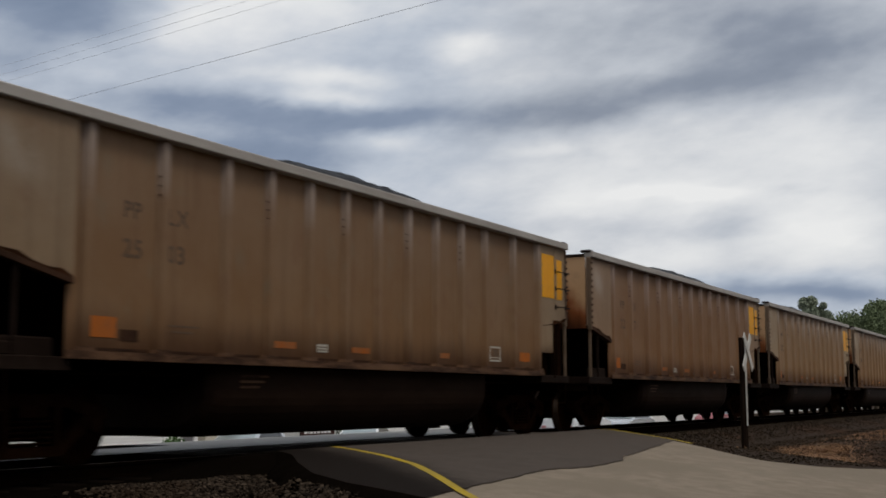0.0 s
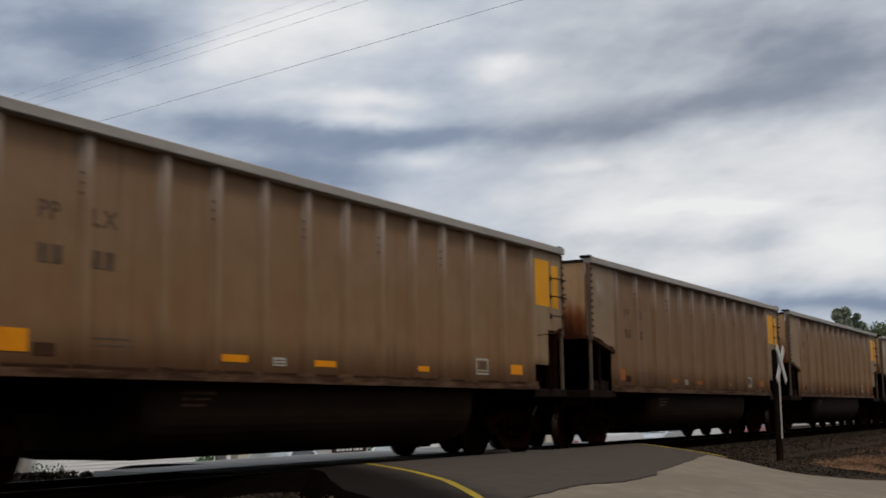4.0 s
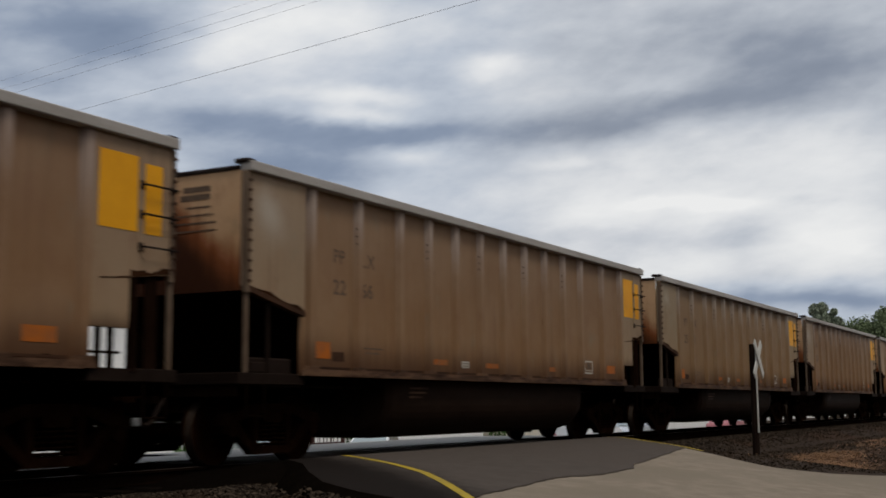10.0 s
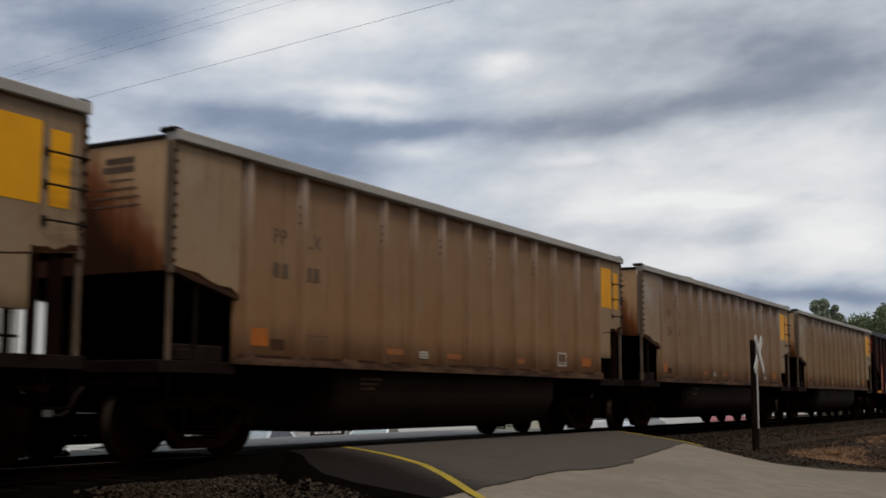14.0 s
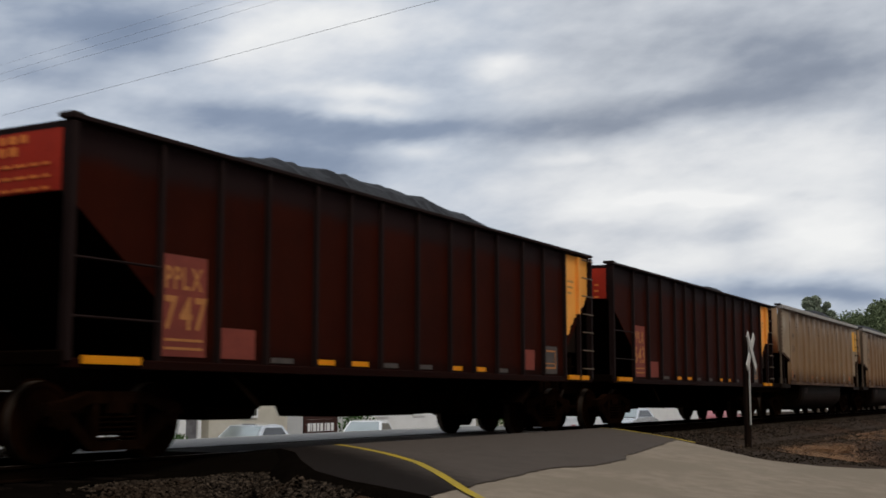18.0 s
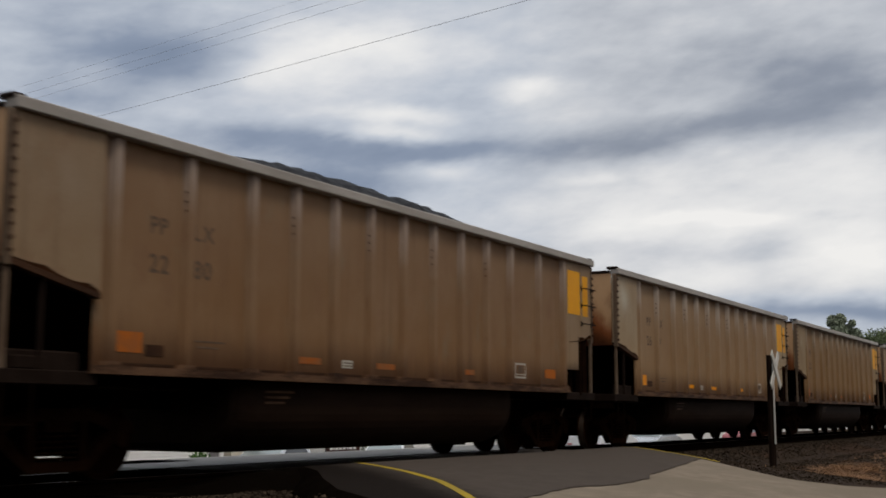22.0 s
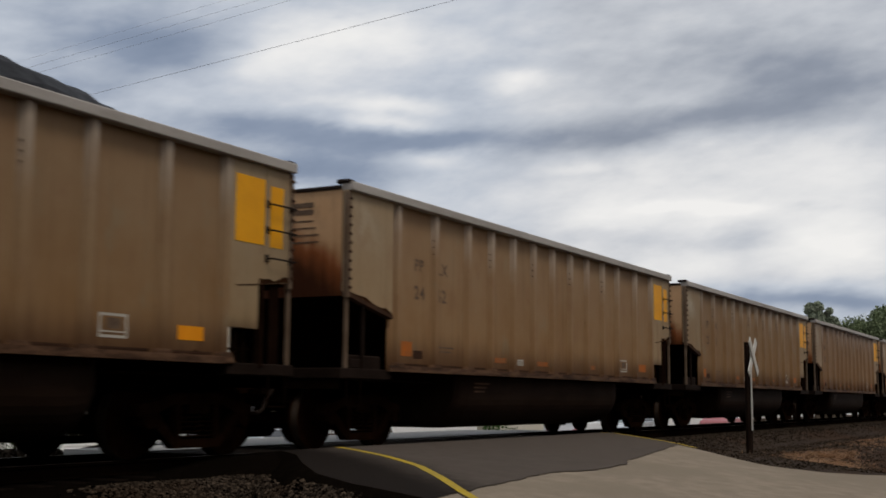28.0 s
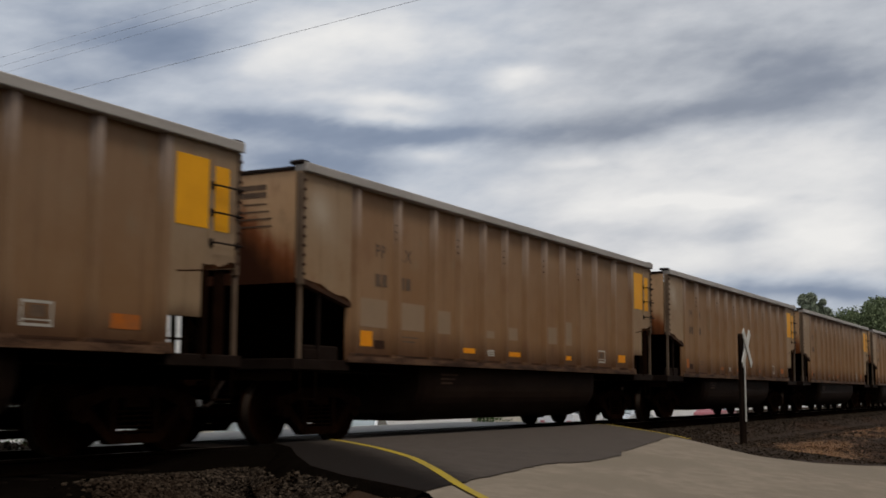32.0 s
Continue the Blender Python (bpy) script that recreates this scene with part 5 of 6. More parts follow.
        for k, (y0, y1, h) in enumerate(((-0.9, 0.3, 0.09), (-0.75, 0.1, 0.10), (-1.25, 0.9, 0.035), (-1.25, 0.7, 0.035), (-1.25, 0.8, 0.035))):
            bm = bmesh.new()
            y = y0
            z = 3.40 - 0.135 * k
            while y < y1:
                w = (0.09, 0.13, 0.07, 0.11)[int(y * 37) % 4] * (1.0 if k < 2 else 1.6)
                bx(bm, -HB - 0.1165, -HB - 0.1095, y, y + w, z, z + h)
                y += w + 0.05
            part("end_lettering", bm, "endletter", car, at=f)
        for k in range(3):
            part("stencil_line", one(bx, cx(13.62), cx(13.95 - 0.06 * k), -1.5085, -1.506, 3.0 - 0.12 * k, 3.04 - 0.12 * k), "hopline", car, at=f)
    for bay in bays:
        part("hopper_bay", bay, None, car, "sooty discharge bay with shade in its colour")
    part("center_sill", csill, None, car)
    part("air_reservoir", tank, None, car, "sooty air reservoir with shade in its colour", smooth=True)
    part("end_gusset", gusset, None, car)
    part("reporting_mark", text_mesh("PPLX", 0.26, "letter", 0.70), None, car, at=pose(cx(1.47), -1.510, 1.92))
    part("car_number", text_mesh(number, 0.38, "letter", 0.82), None, car, at=pose(cx(1.47), -1.510, 1.45))
    for k in range(2):
        part("stencil_line", one(bx, cx(1.48), cx(2.16), -1.511, -1.508, 1.20 + 0.1 * k, 1.23 + 0.1 * k), "letter", car)
    for x in (1.23, 13.58):
        add_truck(car, cx(x))
    return car


# car by car: number, load of coal, brightness of its orange patches
FLEET = {
    -2: ("", "low"), -1: ("", "low"), 0: ("2503", "pair"), 1: ("2247", "ridge"), 2: ("2256", "back"), 3: ("", "bump"), 4: ("", "low"), 5: ("2204", "low"),
    6: ("2644", "low"), 7: ("2138", "low"), 8: ("2266", "low"), 9: ("2501", "low"), 10: ("2321", "low"), 11: ("", "bump"),
    12: ("2436", "crumbs"), 13: ("2527", "bump"), 14: ("747", "long"), 15: ("643", "duo"), 16: ("2425", "mid"), 17: ("2280", "front"),
    18: ("2619", "low"), 19: ("2203", "low"), 20: ("", "heap"), 21: ("", "high"), 22: ("2462", "low"), 23: ("2360", "bump"), 24: ("2555", "low"),
    25: ("", "bump"), 26: ("", "low"), 27: ("", "low"), 28: ("", "bump"), 29: ("", "low"), 30: ("", "low"),
}
train = []


BRIGHT = (3, 6, 18, 21, 25)
# how the dust tints each car
TINT = {
    0: (0.84, 0.91, 1.00), 1: (0.89, 0.91, 1.00), 2: (1.07, 1.19, 1.30), 3: (1.0, 1.08, 1.15), 4: (0.89, 0.97, 1.08),
    5: (0.96, 1.03, 1.08), 6: (1.05, 1.19, 1.34), 7: (0.98, 1.03, 1.12), 8: (0.98, 1.06, 1.16), 9: (0.95, 1.06, 1.12),
    10: (0.91, 0.97, 1.04), 12: (0.98, 1.09, 1.25), 13: (0.93, 1.03, 1.08), 16: (1.02, 1.12, 1.20), 17: (0.91, 0.97, 1.04),
    18: (1.14, 1.29, 1.39), 19: (0.93, 1.00, 0.96), 21: (0.98, 1.09, 1.12), 22: (1.09, 1.19, 1.21), 23: (0.95, 1.03, 1.04),
    24: (0.91, 0.97, 1.04),
}


def repaint(car):
    """Fresh bright patches in place of the faded ones."""
    for c in list(car.children):
        if c.name.startswith("orange_patch"):
            key = "bright_" + c.data.name
            if key not in G:
                G[key] = c.data.copy()
                G[key].materials.clear()
                G[key].materials.append(M["patchy"])
            c.data = G[key]
            tagged(c, "bright yellow-orange paint patch")


def build_train():
    first = build_gondola()
    used = False
    for i in sorted(FLEET):
        number, load = FLEET[i]
        m = pose(FIRST + PITCH * i + HB, TRACK_Y, 0)
        if i in (14, 15):
            car = build_hopper(number)
            car.matrix_basis = m
        elif not used:
            car, used = first, True
            car.matrix_basis = m
        else:
            car = copy_thing(first, m)
            tagged(car, GONDOLA_LABEL)
        train.append((i, car))
    for i, car in train:
        number, load = FLEET[i]
        for c in car.children:
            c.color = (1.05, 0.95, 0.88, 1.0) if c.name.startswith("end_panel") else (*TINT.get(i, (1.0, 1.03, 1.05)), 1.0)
        if i in BRIGHT:
            repaint(car)
        if i == 25:
            for x0, x1, z1 in ((1.5, 2.42, 2.05), (2.7, 3.6, 2.05), (3.9, 4.5, 2.0), (5.8, 6.2, 1.75), (6.7, 7.2, 1.85), (8.5, 9.1, 1.95), (9.5, 9.9, 2.1)):
                patch(car, x0, x1, 1.62, z1, "primer", "primer_patch", -1.4905, "pale fresh paint patch")
        at = pose(0, 0, -0.13) if i in (14, 15) else None
        part("coal_load", LOADS[load], None, car, "heap of black coal", at=at)
        if i in (14, 15):
            continue
        for body, x, z in (("PP", 2.07, 2.70), ("LX", 2.80, 2.70)):
            part("reporting_mark", MARKS[body], None, car, at=pose(cx(x), -1.4925, z))
        if number:
            for body, x in ((number[:2], 2.06), (number[2:], 2.80)):
                part("car_number", digits(body), None, car, at=pose(cx(x), -1.4925, 2.25))
        else:
            for x in (2.07, 2.80):
                part("car_number", G["number_bar"], None, car, at=pose(cx(x), -1.4925, 2.25))


DIGITS = {}


def digits(body):
    if body not in DIGITS:
        DIGITS[body] = text_mesh(body, 0.21, "ink", 1.05)
    return DIGITS[body]


MARKS = {"PP": text_mesh("PP", 0.19, "ink", 1.02), "LX": text_mesh("LX", 0.19, "ink", 1.02)}
bm_bar = bmesh.new()
for k in (0, 1):
    bx(bm_bar, 0.19 * k, 0.19 * k + 0.14, -0.003, 0.0, 0.0, 0.19)
G["number_bar"] = mesh_of("number_bar", bm_bar, "ink")


# ---------------------------------------------------------------- beside the road
def build_crossbuck():
    base = (26.6, 6.82, ground_z(26.6, 6.82) - 0.06)
    sign = thing("crossbuck_sign", "weathered white railroad crossbuck beside a dark wooden post", "crossing sign", at=pose(*base))
    # thick dark wooden post, a little in front of the slim steel sign post
    bm = bmesh.new()
    n = 10
    rings = []
    for k in range(9):
        z = -0.3 + 2.83 * k / 8
        r = 0.078 - 0.005 * k / 8
        rings.append([bm.verts.new((r * math.cos(2 * math.pi * i / n) * (1 + 0.06 * noise.noise((i, k, 3))), r * math.sin(2 * math.pi * i / n), z)) for i in range(n)])
    for a, b in zip(rings, rings[1:]):
        for i in range(n):
            bm.faces.new((a[i], a[(i + 1) % n], b[(i + 1) % n], b[i]))
    bm.faces.new(rings[-1])
    part("wooden_post", bm, "post", sign, "dark weathered wooden post", at=pose(0, 0, 0))
    part("steel_post", one(bx, -0.016, 0.016, -0.016, 0.016, 0.6, 2.45, 0.004), "blade", sign, at=pose(-0.06, -0.085, 0))
    for a in (45, -45):
        part("blade", one(bx, -0.52, 0.52, -0.012, 0.012, -0.09, 0.09, 0.006), "blade", sign, "white blade with faded lettering", at=pose(-0.07, -0.125 - 0.026 * (a > 0), 2.20) @ pose(0, 0, 0, 0, 0, 1) @ pose(0, 0, 0, 0, a, 0))


def leaves(rs, centres, n, spread, size):
    """Leaf quads scattered about clump centres."""
    c = centres[rs.randint(0, len(centres), n)]
    d = rs.normal(size=(n, 3))
    d /= np.linalg.norm(d, axis=1)[:, None]
    p = c[:, :3] + d * (spread * c[:, 3] * rs.uniform(0.35, 1.0, n) ** 0.5)[:, None]
    a = rs.normal(size=(n, 3))
    a /= np.linalg.norm(a, axis=1)[:, None]
    b = np.cross(a, rs.normal(size=(n, 3)))
    b /= np.linalg.norm(b, axis=1)[:, None]
    s = (size * rs.uniform(0.6, 1.4, n))[:, None]
    v = np.stack([p - a * s, p + b * s * 0.6, p + a * s, p - b * s * 0.6], 1).reshape(-1, 3)
    return v.tolist(), [(4 * i, 4 * i + 1, 4 * i + 2, 4 * i + 3) for i in range(n)]


def build_tree(x, y, base, height, spread, seed, n_leaf, crown_from=0.35, dense=1.0, mat="leaf"):
    rs = np.random.RandomState(seed)
    tree = thing("tree", "leafy green deciduous tree behind the railway", "tree", "trees behind the railway", at=pose(x, y, base))
    bm = bmesh.new()
    tube(bm, (0, 0, -0.3), (0.1, 0.05, height * 0.45), 0.028 * height, 8, 0.016 * height)
    tube(bm, (0.1, 0.05, height * 0.45), (0.0, 0.1, height * 0.85), 0.016 * height, 6, 0.004 * height)
    part("trunk", bm, "bark", tree)
    centres = []
    for k in range(int(22 * dense)):
        a, h = rs.uniform(0, 6.28), rs.uniform(crown_from, 0.96)
        w = spread * math.sqrt(max(0.05, 1 - ((h - 0.62) / 0.42) ** 2)) * rs.uniform(0.35, 1.0)
        centres.append((w * math.cos(a), w * math.sin(a), height * h, rs.uniform(0.6, 1.2)))
    for c in centres[::3]:
        part("limb", one(tube, (0.05, 0.03, height * rs.uniform(0.3, 0.5)), c[:3], 0.009 * height, 5, 0.002 * height), "bark", tree)
    v, f = leaves(rs, np.array(centres), n_leaf, min(0.124 * height, 0.6 * spread), 0.012 * height)
    part("crown", raw_mesh("crown", v, f, mat), None, tree)


def build_trees():
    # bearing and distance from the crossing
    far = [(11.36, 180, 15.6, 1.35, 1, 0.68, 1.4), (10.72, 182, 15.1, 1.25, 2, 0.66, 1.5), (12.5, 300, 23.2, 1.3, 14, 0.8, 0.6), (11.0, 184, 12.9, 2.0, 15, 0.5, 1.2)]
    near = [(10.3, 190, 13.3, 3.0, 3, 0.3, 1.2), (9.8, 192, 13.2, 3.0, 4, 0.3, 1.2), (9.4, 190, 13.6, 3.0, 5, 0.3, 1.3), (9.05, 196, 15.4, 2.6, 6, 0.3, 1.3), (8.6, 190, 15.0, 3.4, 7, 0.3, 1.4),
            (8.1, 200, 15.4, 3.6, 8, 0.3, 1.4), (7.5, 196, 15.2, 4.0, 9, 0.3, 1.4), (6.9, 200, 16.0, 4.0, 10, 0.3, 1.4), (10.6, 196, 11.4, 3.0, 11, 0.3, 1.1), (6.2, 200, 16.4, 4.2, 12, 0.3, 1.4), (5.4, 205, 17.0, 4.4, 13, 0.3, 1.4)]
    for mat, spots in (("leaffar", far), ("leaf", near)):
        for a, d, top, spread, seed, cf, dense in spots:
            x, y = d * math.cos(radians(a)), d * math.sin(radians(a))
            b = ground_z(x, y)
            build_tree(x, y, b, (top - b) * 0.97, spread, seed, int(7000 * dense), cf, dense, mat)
    # shrub line and shrubs by the houses
    for x, y, h, s, seed in ((45.6, 29.2, 2.2, 0.6, 21), (34.3, 29.6, 1.2, 0.25, 26), (13.55, 14.9, 0.30, 0.22, 22), (12.9, 14.9, 0.24, 0.25, 23), (12.35, 14.9, 0.27, 0.3, 25), (61.5, 30.0, 2.2, 1.0, 24)):
        rs = np.random.RandomState(seed)
        b = ground_z(x, y)
        bush = thing("shrub", "low green leafy shrub", "shrub", "shrubs behind the track", at=pose(x, y, b))
        cs = np.array([(rs.uniform(-s, s), rs.uniform(-s, s) * 0.6, h * rs.uniform(0.2, 0.8), 1.0) for _ in range(12)])
        for c in cs[::2]:
            part("stem", one(tube, (0, 0, -0.1), c[:3], 0.02, 5, 0.006), "bark", bush)
        v, f = leaves(rs, cs, 900 if h > 1 else 160, 0.3 * h, 0.03 + 0.02 * h if h > 1 else 0.022)
        part("foliage", raw_mesh("foliage", v, f, "leafdark"), None, bush)


def build_house(name, label, x0, x1, y0, y1, z0, z1, wall, windows=(), doors=(), boards=0.16, roof=1.8):
    """A simple house: boarded front towards the track, gable roof along x."""
    windows = [(a, b, c + 0.75, e + 0.75) for a, b, c, e in windows]
    doors = [(a, b, c, e + 0.75) for a, b, c, e in doors]
    house = thing(name, label, "house", "houses behind the railway", at=pose(x0, y0, z0))
    w, d, h = x1 - x0, y1 - y0, z1 - z0
    holes = [(a, b, c, e) for a, b, c, e in (*windows, *doors)]
    bm = bmesh.new()
    # front wall in strips round its openings
    cuts = sorted({0.0, w, *[v for o in holes for v in o[:2]]})
    for a, b in zip(cuts, cuts[1:]):
        mid = (a + b) / 2
        over = sorted((o[2], o[3]) for o in holes if o[0] < mid < o[1])
        z = 0.0
        for lo, hi in over:
            if lo > z:
                bx(bm, a, b, 0.0, 0.18, z, lo)
            z = hi
        bx(bm, a, b, 0.0, 0.18, z, h)
    part("front_wall", bm, wall, house)
    bm = bmesh.new()
    bx(bm, 0, 0.18, 0.18, d, 0, h)
    part("side_wall", bm, wall, house)
    part("side_wall", one(bx, w - 0.18, w, 0.18, d, 0, h), wall, house)
    part("rear_wall", one(bx, 0.18, w - 0.18, d - 0.18, d, 0, h), wall, house)
    bm = bmesh.new()
    for s in (0, 1):
        pts = [(-0.3, h - 0.05), (-0.3, h + 0.08), (d / 2, h + roof), (d / 2, h + roof - 0.13)]
        if s:
            pts = [(d - y, z) for y, z in pts][::-1]
        extrude_x(bm, pts, -0.3, w + 0.3)
    part("roof", bm, "roof", house)
    if boards:
        bm = bmesh.new()
        prof = [(-0.004, 0.0), (-0.028, 0.0), (-0.006, boards - 0.004), (-0.004, boards - 0.004)]
        board_meshes = {}
        k = 0
        z = 0.02
        while z < min(h, 2.75) - boards:
            segs, last = [], 0.0
            for o in sorted(holes):
                if o[2] < z + boards and o[3] > z:
                    segs.append((last, o[0]))
                    last = o[1]
            segs.append((last, w))
            for a, b in segs:
                key = (round(a, 3), round(b, 3))
                if b - a < 0.05:
                    continue
                if key not in board_meshes:
                    board_meshes[key] = mesh_of("siding_board", one(extrude_x, prof, a, b), wall)
                part("siding_board", board_meshes[key], None, house, at=pose(0, 0, z))
            z += boards
    for a, b, lo, hi in windows:
        win = part("window", one(bx, a, b, 0.08, 0.10, lo, hi), "glass", house)
        bm = bmesh.new()
        for u0, u1, v0, v1 in ((a - 0.08, b + 0.08, hi, hi + 0.1), (a - 0.08, b + 0.08, lo - 0.1, lo), (a - 0.08, a, lo, hi), (b, b + 0.08, lo, hi), (a, b, (lo + hi) / 2 - 0.03, (lo + hi) / 2 + 0.03)):
            bx(bm, u0, u1, -0.045, 0.07, v0, v1)
        part("window_frame", bm, "siding", win)
    for a, b, lo, hi in doors:
        part("door", one(bx, a, b, 0.06, 0.11, lo, hi), "roof", house)
    return house


def build_parked_car(x, y, z, heading, paint, label, van=False):
    car = thing("parked_car", label, "car", "parked cars behind the railway", at=pose(x, y, z, 0, 0, heading))
    W = 1.9 if van else 1.78
    low = [(-2.3, 0.28), (-2.3, 0.72), (-2.2, 0.88), (-1.3, 0.98), (1.25, 0.96), (2.15, 0.80), (2.3, 0.60), (2.3, 0.28)]
    cab = [(-1.75, 0.95), (-1.15, 1.42), (-0.5, 1.48), (0.35, 1.44), (1.2, 0.95)]
    if van:
        low = [(-2.45, 0.35), (-2.45, 1.05), (1.5, 1.05), (2.3, 0.95), (2.45, 0.7), (2.45, 0.35)]
        cab = [(-2.43, 1.04), (-2.3, 1.85), (0.6, 1.88), (1.55, 1.04)]
    bm = bmesh.new()
    prism(bm, low, -W / 2, W / 2)
    bmesh.ops.bevel(bm, geom=list(bm.edges), offset=0.07, segments=2, affect="EDGES")
    part("body", bm, paint, car)
    bm = bmesh.new()
    a = [bm.verts.new((px, -W / 2 + 0.06 + (pz - 0.95) * 0.32, pz)) for px, pz in cab]
    b = [bm.verts.new((px, W / 2 - 0.06 - (pz - 0.95) * 0.32, pz)) for px, pz in cab]
    for i in range(len(cab) - 1):
        bm.faces.new((a[i], a[i + 1], b[i + 1], b[i]))
    bm.faces.new(a)
    bm.faces.new(b[::-1])
    part("cabin", bm, paint, car)
    for s in (-1, 1):
        bm = bmesh.new()
        pts = [(cab[0][0] + 0.35, 1.0 if not van else 1.1), (cab[1][0] + 0.1, cab[1][1] - 0.08), (cab[-2][0] - 0.05, cab[-2][1] - 0.08), (cab[-1][0] - 0.3, 1.0 if not van else 1.1)]
        vs = [bm.verts.new((px, s * (W / 2 - 0.06 - (pz - 0.95) * 0.32 + 0.006), pz)) for px, pz in pts]
        bm.faces.new(vs)
        part("side_window", bm, "glass", car)
    bm = bmesh.new()
    (x0, z0), (x1, z1) = cab[-2], cab[-1]
    vs = [bm.verts.new(p) for p in ((x0 + 0.06, -0.6, z0 - 0.03), (x0 + 0.06, 0.6, z0 - 0.03), (x1 - 0.05, 0.74, z1 + 0.05), (x1 - 0.05, -0.74, z1 + 0.05))]
    bm.faces.new(vs)
    bmesh.ops.translate(bm, verts=vs, vec=(0.012, 0, 0.012))
    part("windscreen", bm, "screen", car)
    for px in (-1.4, 1.4):
        for s in (-1, 1):
            bm = bmesh.new()
            lathe(bm, [(-0.1, 0.0), (-0.1, 0.28), (-0.08, 0.32), (0.08, 0.32), (0.1, 0.28), (0.1, 0.0)], 18)
            wh = part("wheel", bm, "tyre", car, at=pose(px, s * (W / 2 - 0.09), 0.32))
            bm = bmesh.new()
            lathe(bm, [(-0.104, 0.0), (-0.11, 0.19), (-0.1, 0.21)], 14)
            part("rim", bm, "galv", wh, at=pose(0, 0, 0, 0, 0, 0 if s < 0 else 180))
    for s in (-1, 1):
        part("headlight", one(bx, 2.22, 2.32 if not van else 2.46, s * 0.62 - 0.16, s * 0.62 + 0.16, 0.58, 0.70, 0.02), "galv", car)
        part("tail_light", one(bx, -2.32 if not van else -2.47, -2.24, s * 0.68 - 0.12, s * 0.68 + 0.12, 0.62, 0.78, 0.02), "redcar", car)


def build_street_side():
    z = -1.9
    build_house("stone_house", "old grey-beige stone house behind the railway", 10.0, 26.55, 30.2, 39.0, z, 4.6, "stonewall", windows=((4.0, 5.0, 1.5, 2.9), (9.0, 10.0, 1.5, 2.9), (14.6, 15.5, 1.15, 2.6)), boards=0)
    build_house("white_house", "small white clapboard house behind the railway", 26.7, 30.9, 30.0, 37.0, z, 4.3, "siding", windows=((1.4, 2.3, 1.75, 2.8),), boards=0.115, roof=1.4)
    build_house("white_garage", "white boarded garage with a grey side door", 31.25, 36.5, 30.4, 37.0, z, 4.2, "siding", doors=((4.35, 5.05, 0.0, 2.0),), windows=((0.25, 1.55, 0.75, 1.7),), boards=0.115, roof=1.2)
    build_house("beige_house", "plain beige house beside the garage", 37.2, 42.4, 30.6, 38.0, z, 4.2, "beige", windows=((2.0, 3.0, 1.0, 2.1),), boards=0)
    build_house("white_house", "white house further along the street", 48.0, 60.0, 30.5, 38.0, z, 3.4, "siding", windows=((1.5, 2.6, 0.9, 2.1), (5.0, 6.1, 0.9, 2.1), (9.0, 10.1, 0.9, 2.1)), boards=0)
    build_house("beige_house", "pale low house along the street", 63.0, 72.0, 31.0, 38.0, z, 3.2, "beige", windows=((2, 3.2, 0.8, 2.0), (6, 7.2, 0.8, 2.0)), boards=0)
    build_house("white_house", "long low white house far along the street", 75.0, 114.0, 31.0, 40.0, z, 3.6, "siding", windows=((9, 11, 1.2, 2.2), (20, 22, 1.2, 2.2), (30, 32, 1.2, 2.2)), boards=0)
    build_house("white_building", "long low white building far along the tracks", 125.0, 290.0, 46.0, 56.0, z, 2.2, "siding", windows=((10, 13, 1.2, 2.2), (40, 43, 1.2, 2.2), (80, 83, 1.2, 2.2)), boards=0)
    z = -1.5
    build_parked_car(35.2, 27.0, z - 0.33, 192, "silver", "silver sedan parked in front of the white garage")
    build_parked_car(43.4, 27.2, z - 0.33, 200, "whitecar", "white sedan parked beside the brown signboard")
    build_parked_car(55.5, 22.5, z + 0.05, 0, "whitecar", "white van parked on the street behind the track", True)
    build_parked_car(80.0, 22.3, z + 0.05, 0, "redcar", "red sedan parked on the far street")
    build_parked_car(63.0, 22.6, z + 0.05, 180, "silver", "silver sedan parked farther along the street")
    board = thing("signboard", "dark brown wooden signboard with worn white lettering", "sign", at=pose(41.2, 28.9, -1.83))
    plank = mesh_of("plank", one(bx, 0, 2.5, -0.015, 0.015, 0.0, 0.235, 0.006), "fence")
    for k in range(6):
        part("plank", plank, None, board, at=pose(0, 0, 0.32 + 0.24 * k))
    for x in (0.1, 2.3):
        part("sign_post", one(bx, x, x + 0.11, 0.016, 0.13, -0.2, 1.8, 0.01), "fence", board)
    for x, w in ((0.25, 0.2), (0.5, 0.08), (0.64, 0.22), (0.94, 0.16), (1.18, 0.2), (1.5, 0.09), (1.66, 0.24), (1.98, 0.2)):
        part("lettering", one(bx, x, x + w, -0.02, -0.0155, 1.02, 1.36), "siding", board, "worn white lettering")


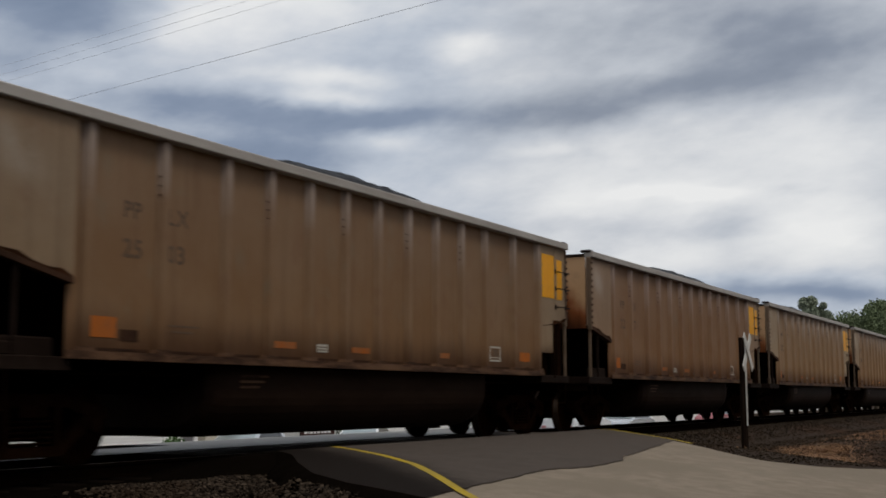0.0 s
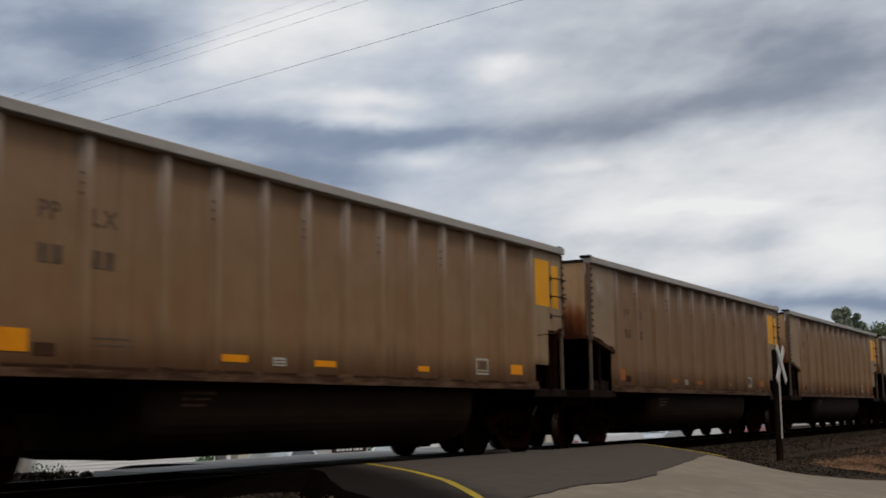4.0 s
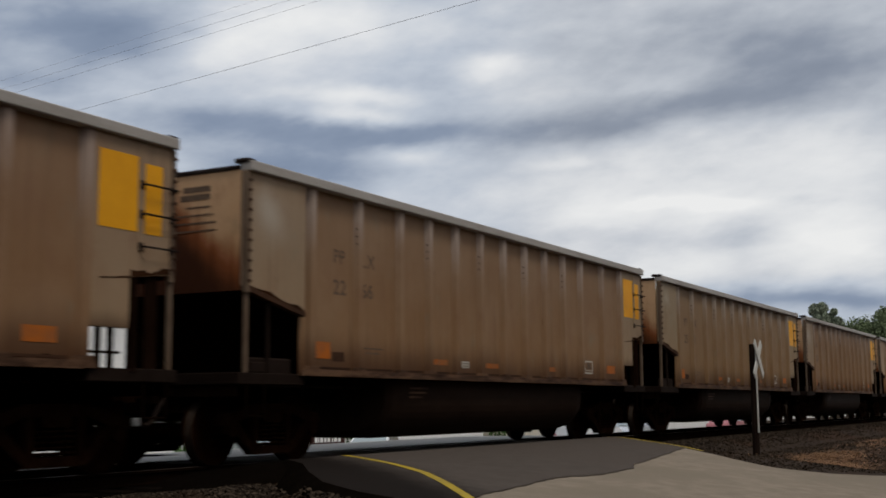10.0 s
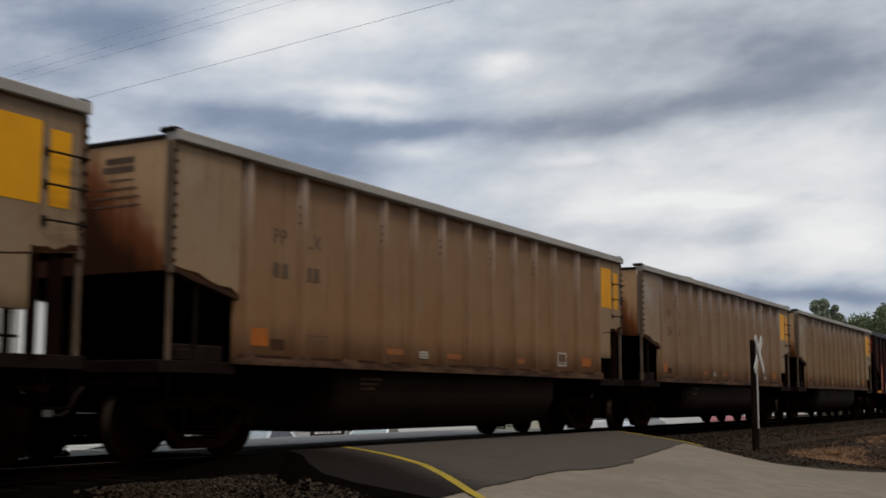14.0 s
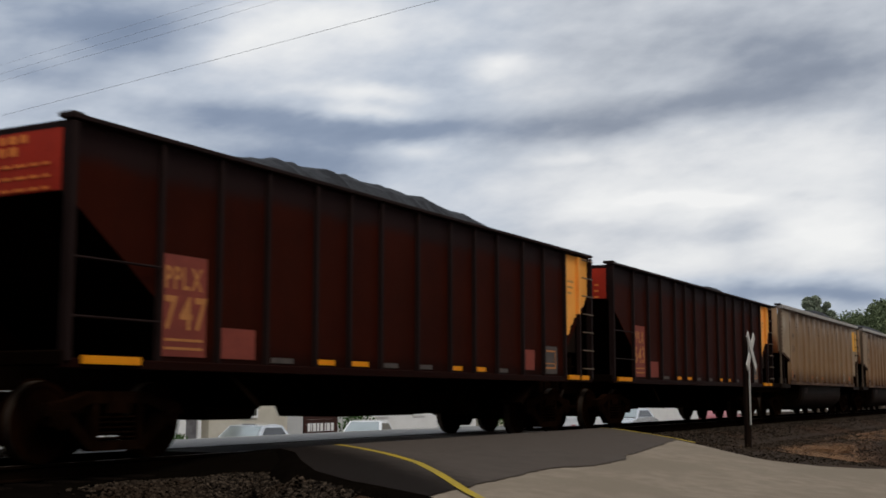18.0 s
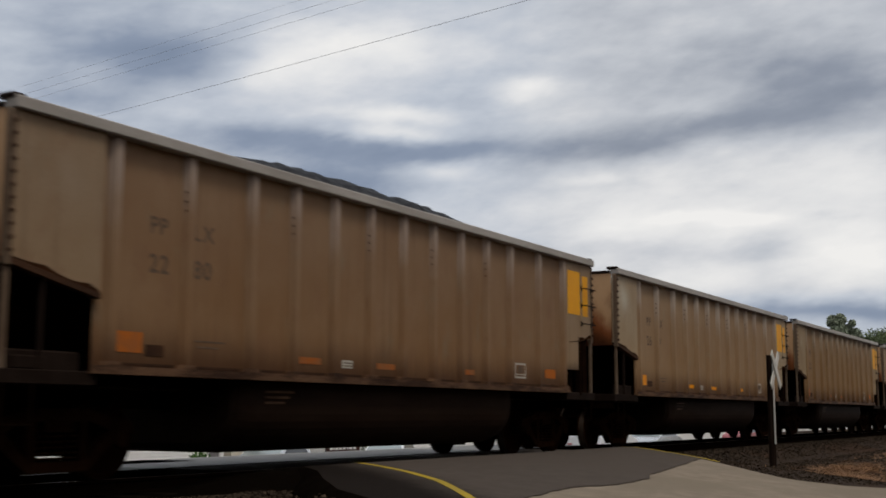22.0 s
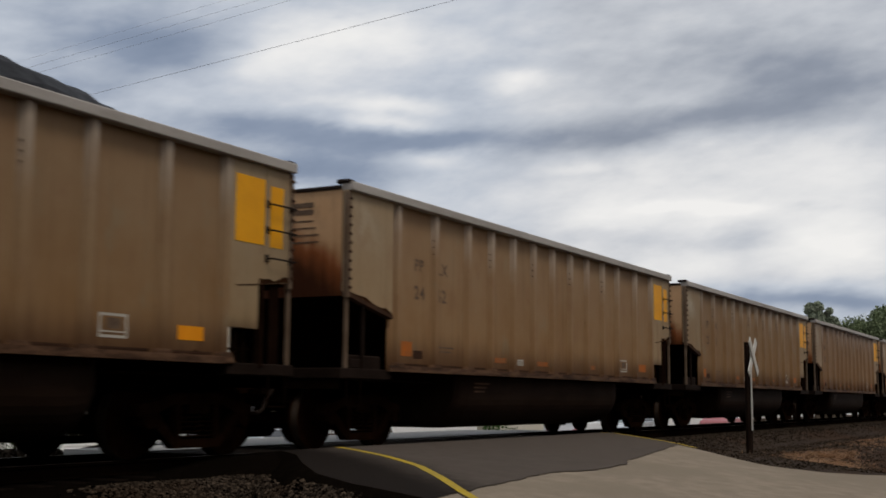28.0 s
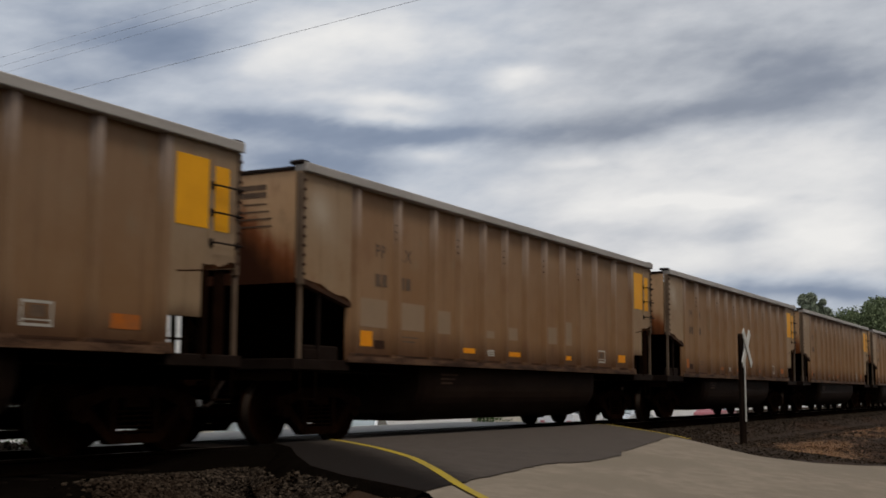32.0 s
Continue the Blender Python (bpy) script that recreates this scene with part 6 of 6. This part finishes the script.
def build_wires():
    """Overhead wires that follow the crossing road over the track."""
    runs = [((16.1, -14, 8.95), (29.7, 62, 8.95), 0.35, 0.005), ((16.1, -14, 9.92), (29.7, 62, 10.02), 0.35, 0.0032), ((16.0, -14, 10.1), (29.6, 62, 10.2), 0.35, 0.0032), ((15.8, -14, 10.25), (29.4, 62, 10.45), 0.4, 0.0024)]
    for p, q, sag, r in runs:
        bm = bmesh.new()
        p, q = Vector(p), Vector(q)
        rings = []
        for k in range(49):
            t = k / 48
            c = p.lerp(q, t) - Vector((0, 0, 4 * sag * t * (1 - t)))
            rings.append([bm.verts.new(c + Vector((r * math.cos(a), 0, r * math.sin(a)))) for a in (0.5, 2.6, 4.7)])
        for a, b in zip(rings, rings[1:]):
            for i in range(3):
                bm.faces.new((a[i], a[(i + 1) % 3], b[(i + 1) % 3], b[i]))
        thing("overhead_wire", "thin dark overhead wire across the sky", "cable", "overhead wires", data=mesh_of("overhead_wire", bm, "wire"))
    for y in (-14, 62):
        base = ground_z(20, y)
        pole = thing("utility_pole", "tall wooden utility pole carrying the wires", "utility pole", "utility poles", at=pose(16.0 if y < 0 else 29.6, y, base))
        part("shaft", one(tube, (0, 0, -0.5), (0, 0, 10.9 - base), 0.16, 10, 0.11), "post", pole)
        part("crossarm", one(bx, -1.3, 1.3, -0.06, 0.06, 9.98 - base, 10.1 - base), "post", pole)


def build_clouds():
    n = 64
    verts, faces = [(0, 0, 0)], []
    radii = (300, 900, 1800, 3000, 4600)
    for r in radii:
        for i in range(n):
            a = 2 * math.pi * i / n
            verts.append((r * math.cos(a), r * math.sin(a), 0.0))
    for i in range(n):
        faces.append((0, 1 + i, 1 + (i + 1) % n))
    for k in range(len(radii) - 1):
        for i in range(n):
            j = (i + 1) % n
            faces.append((1 + k * n + i, 1 + (k + 1) * n + i, 1 + (k + 1) * n + j, 1 + k * n + j))
    return thing("cloud_layer", "grey and white overcast cloud layer", "sky", kind="structure", at=pose(0, 0, 200.6), data=raw_mesh("cloud_layer", verts, faces, "cloud"))


def build_wall():
    """Plain unseen wall added behind the camera to block low sky light."""
    thing("wall_south", "plain dark unseen wall added to block low sky light", "wall", kind="structure", data=mesh_of("wall_south", one(bx, -60, 60, -6.9, -6.5, -1.2, 6.5), "fence"))


build_ground()
build_wall()
build_roads()
build_track()
clouds = build_clouds()
build_train()
build_street_side()
build_trees()
build_wires()
build_crossbuck()
build_stones()


def motions():
    walk(clouds, [(t, pose(2.65 * (t - 9), 0.27 * (t - 9), 200.6)) for t in (0.0, 32.0)])
    for i, car in train:
        walk(car, [(t, pose(FIRST + PITCH * i + HB - rolled(t), TRACK_Y, 0)) for t in (0.0, 8.0, 16.0, 24.0, 32.0)])
    # wheels turn as the train rolls; equal wheelsets share one set of keys
    actions = {}
    for i, car in train:
        for truck in car.children:
            if not truck.name.startswith("truck"):
                continue
            for w in truck.children:
                if not w.name.startswith("wheelset"):
                    continue
                key = w.matrix_basis.translation.x > 0
                if key not in actions:
                    k = 0.89 if key else -0.89
                    walk(w, [(f / FPS, pose(k, 0, WHEEL_R, 0, -math.degrees(rolled(f / FPS) / WHEEL_R), 0)) for f in range(0, 32 * FPS + 1)])
                    actions[key] = (w.animation_data.action, w.animation_data.action_slot)
                else:
                    w.rotation_mode = "QUATERNION"
                    ad = w.animation_data_create()
                    ad.action, ad.action_slot = actions[key]


motions()
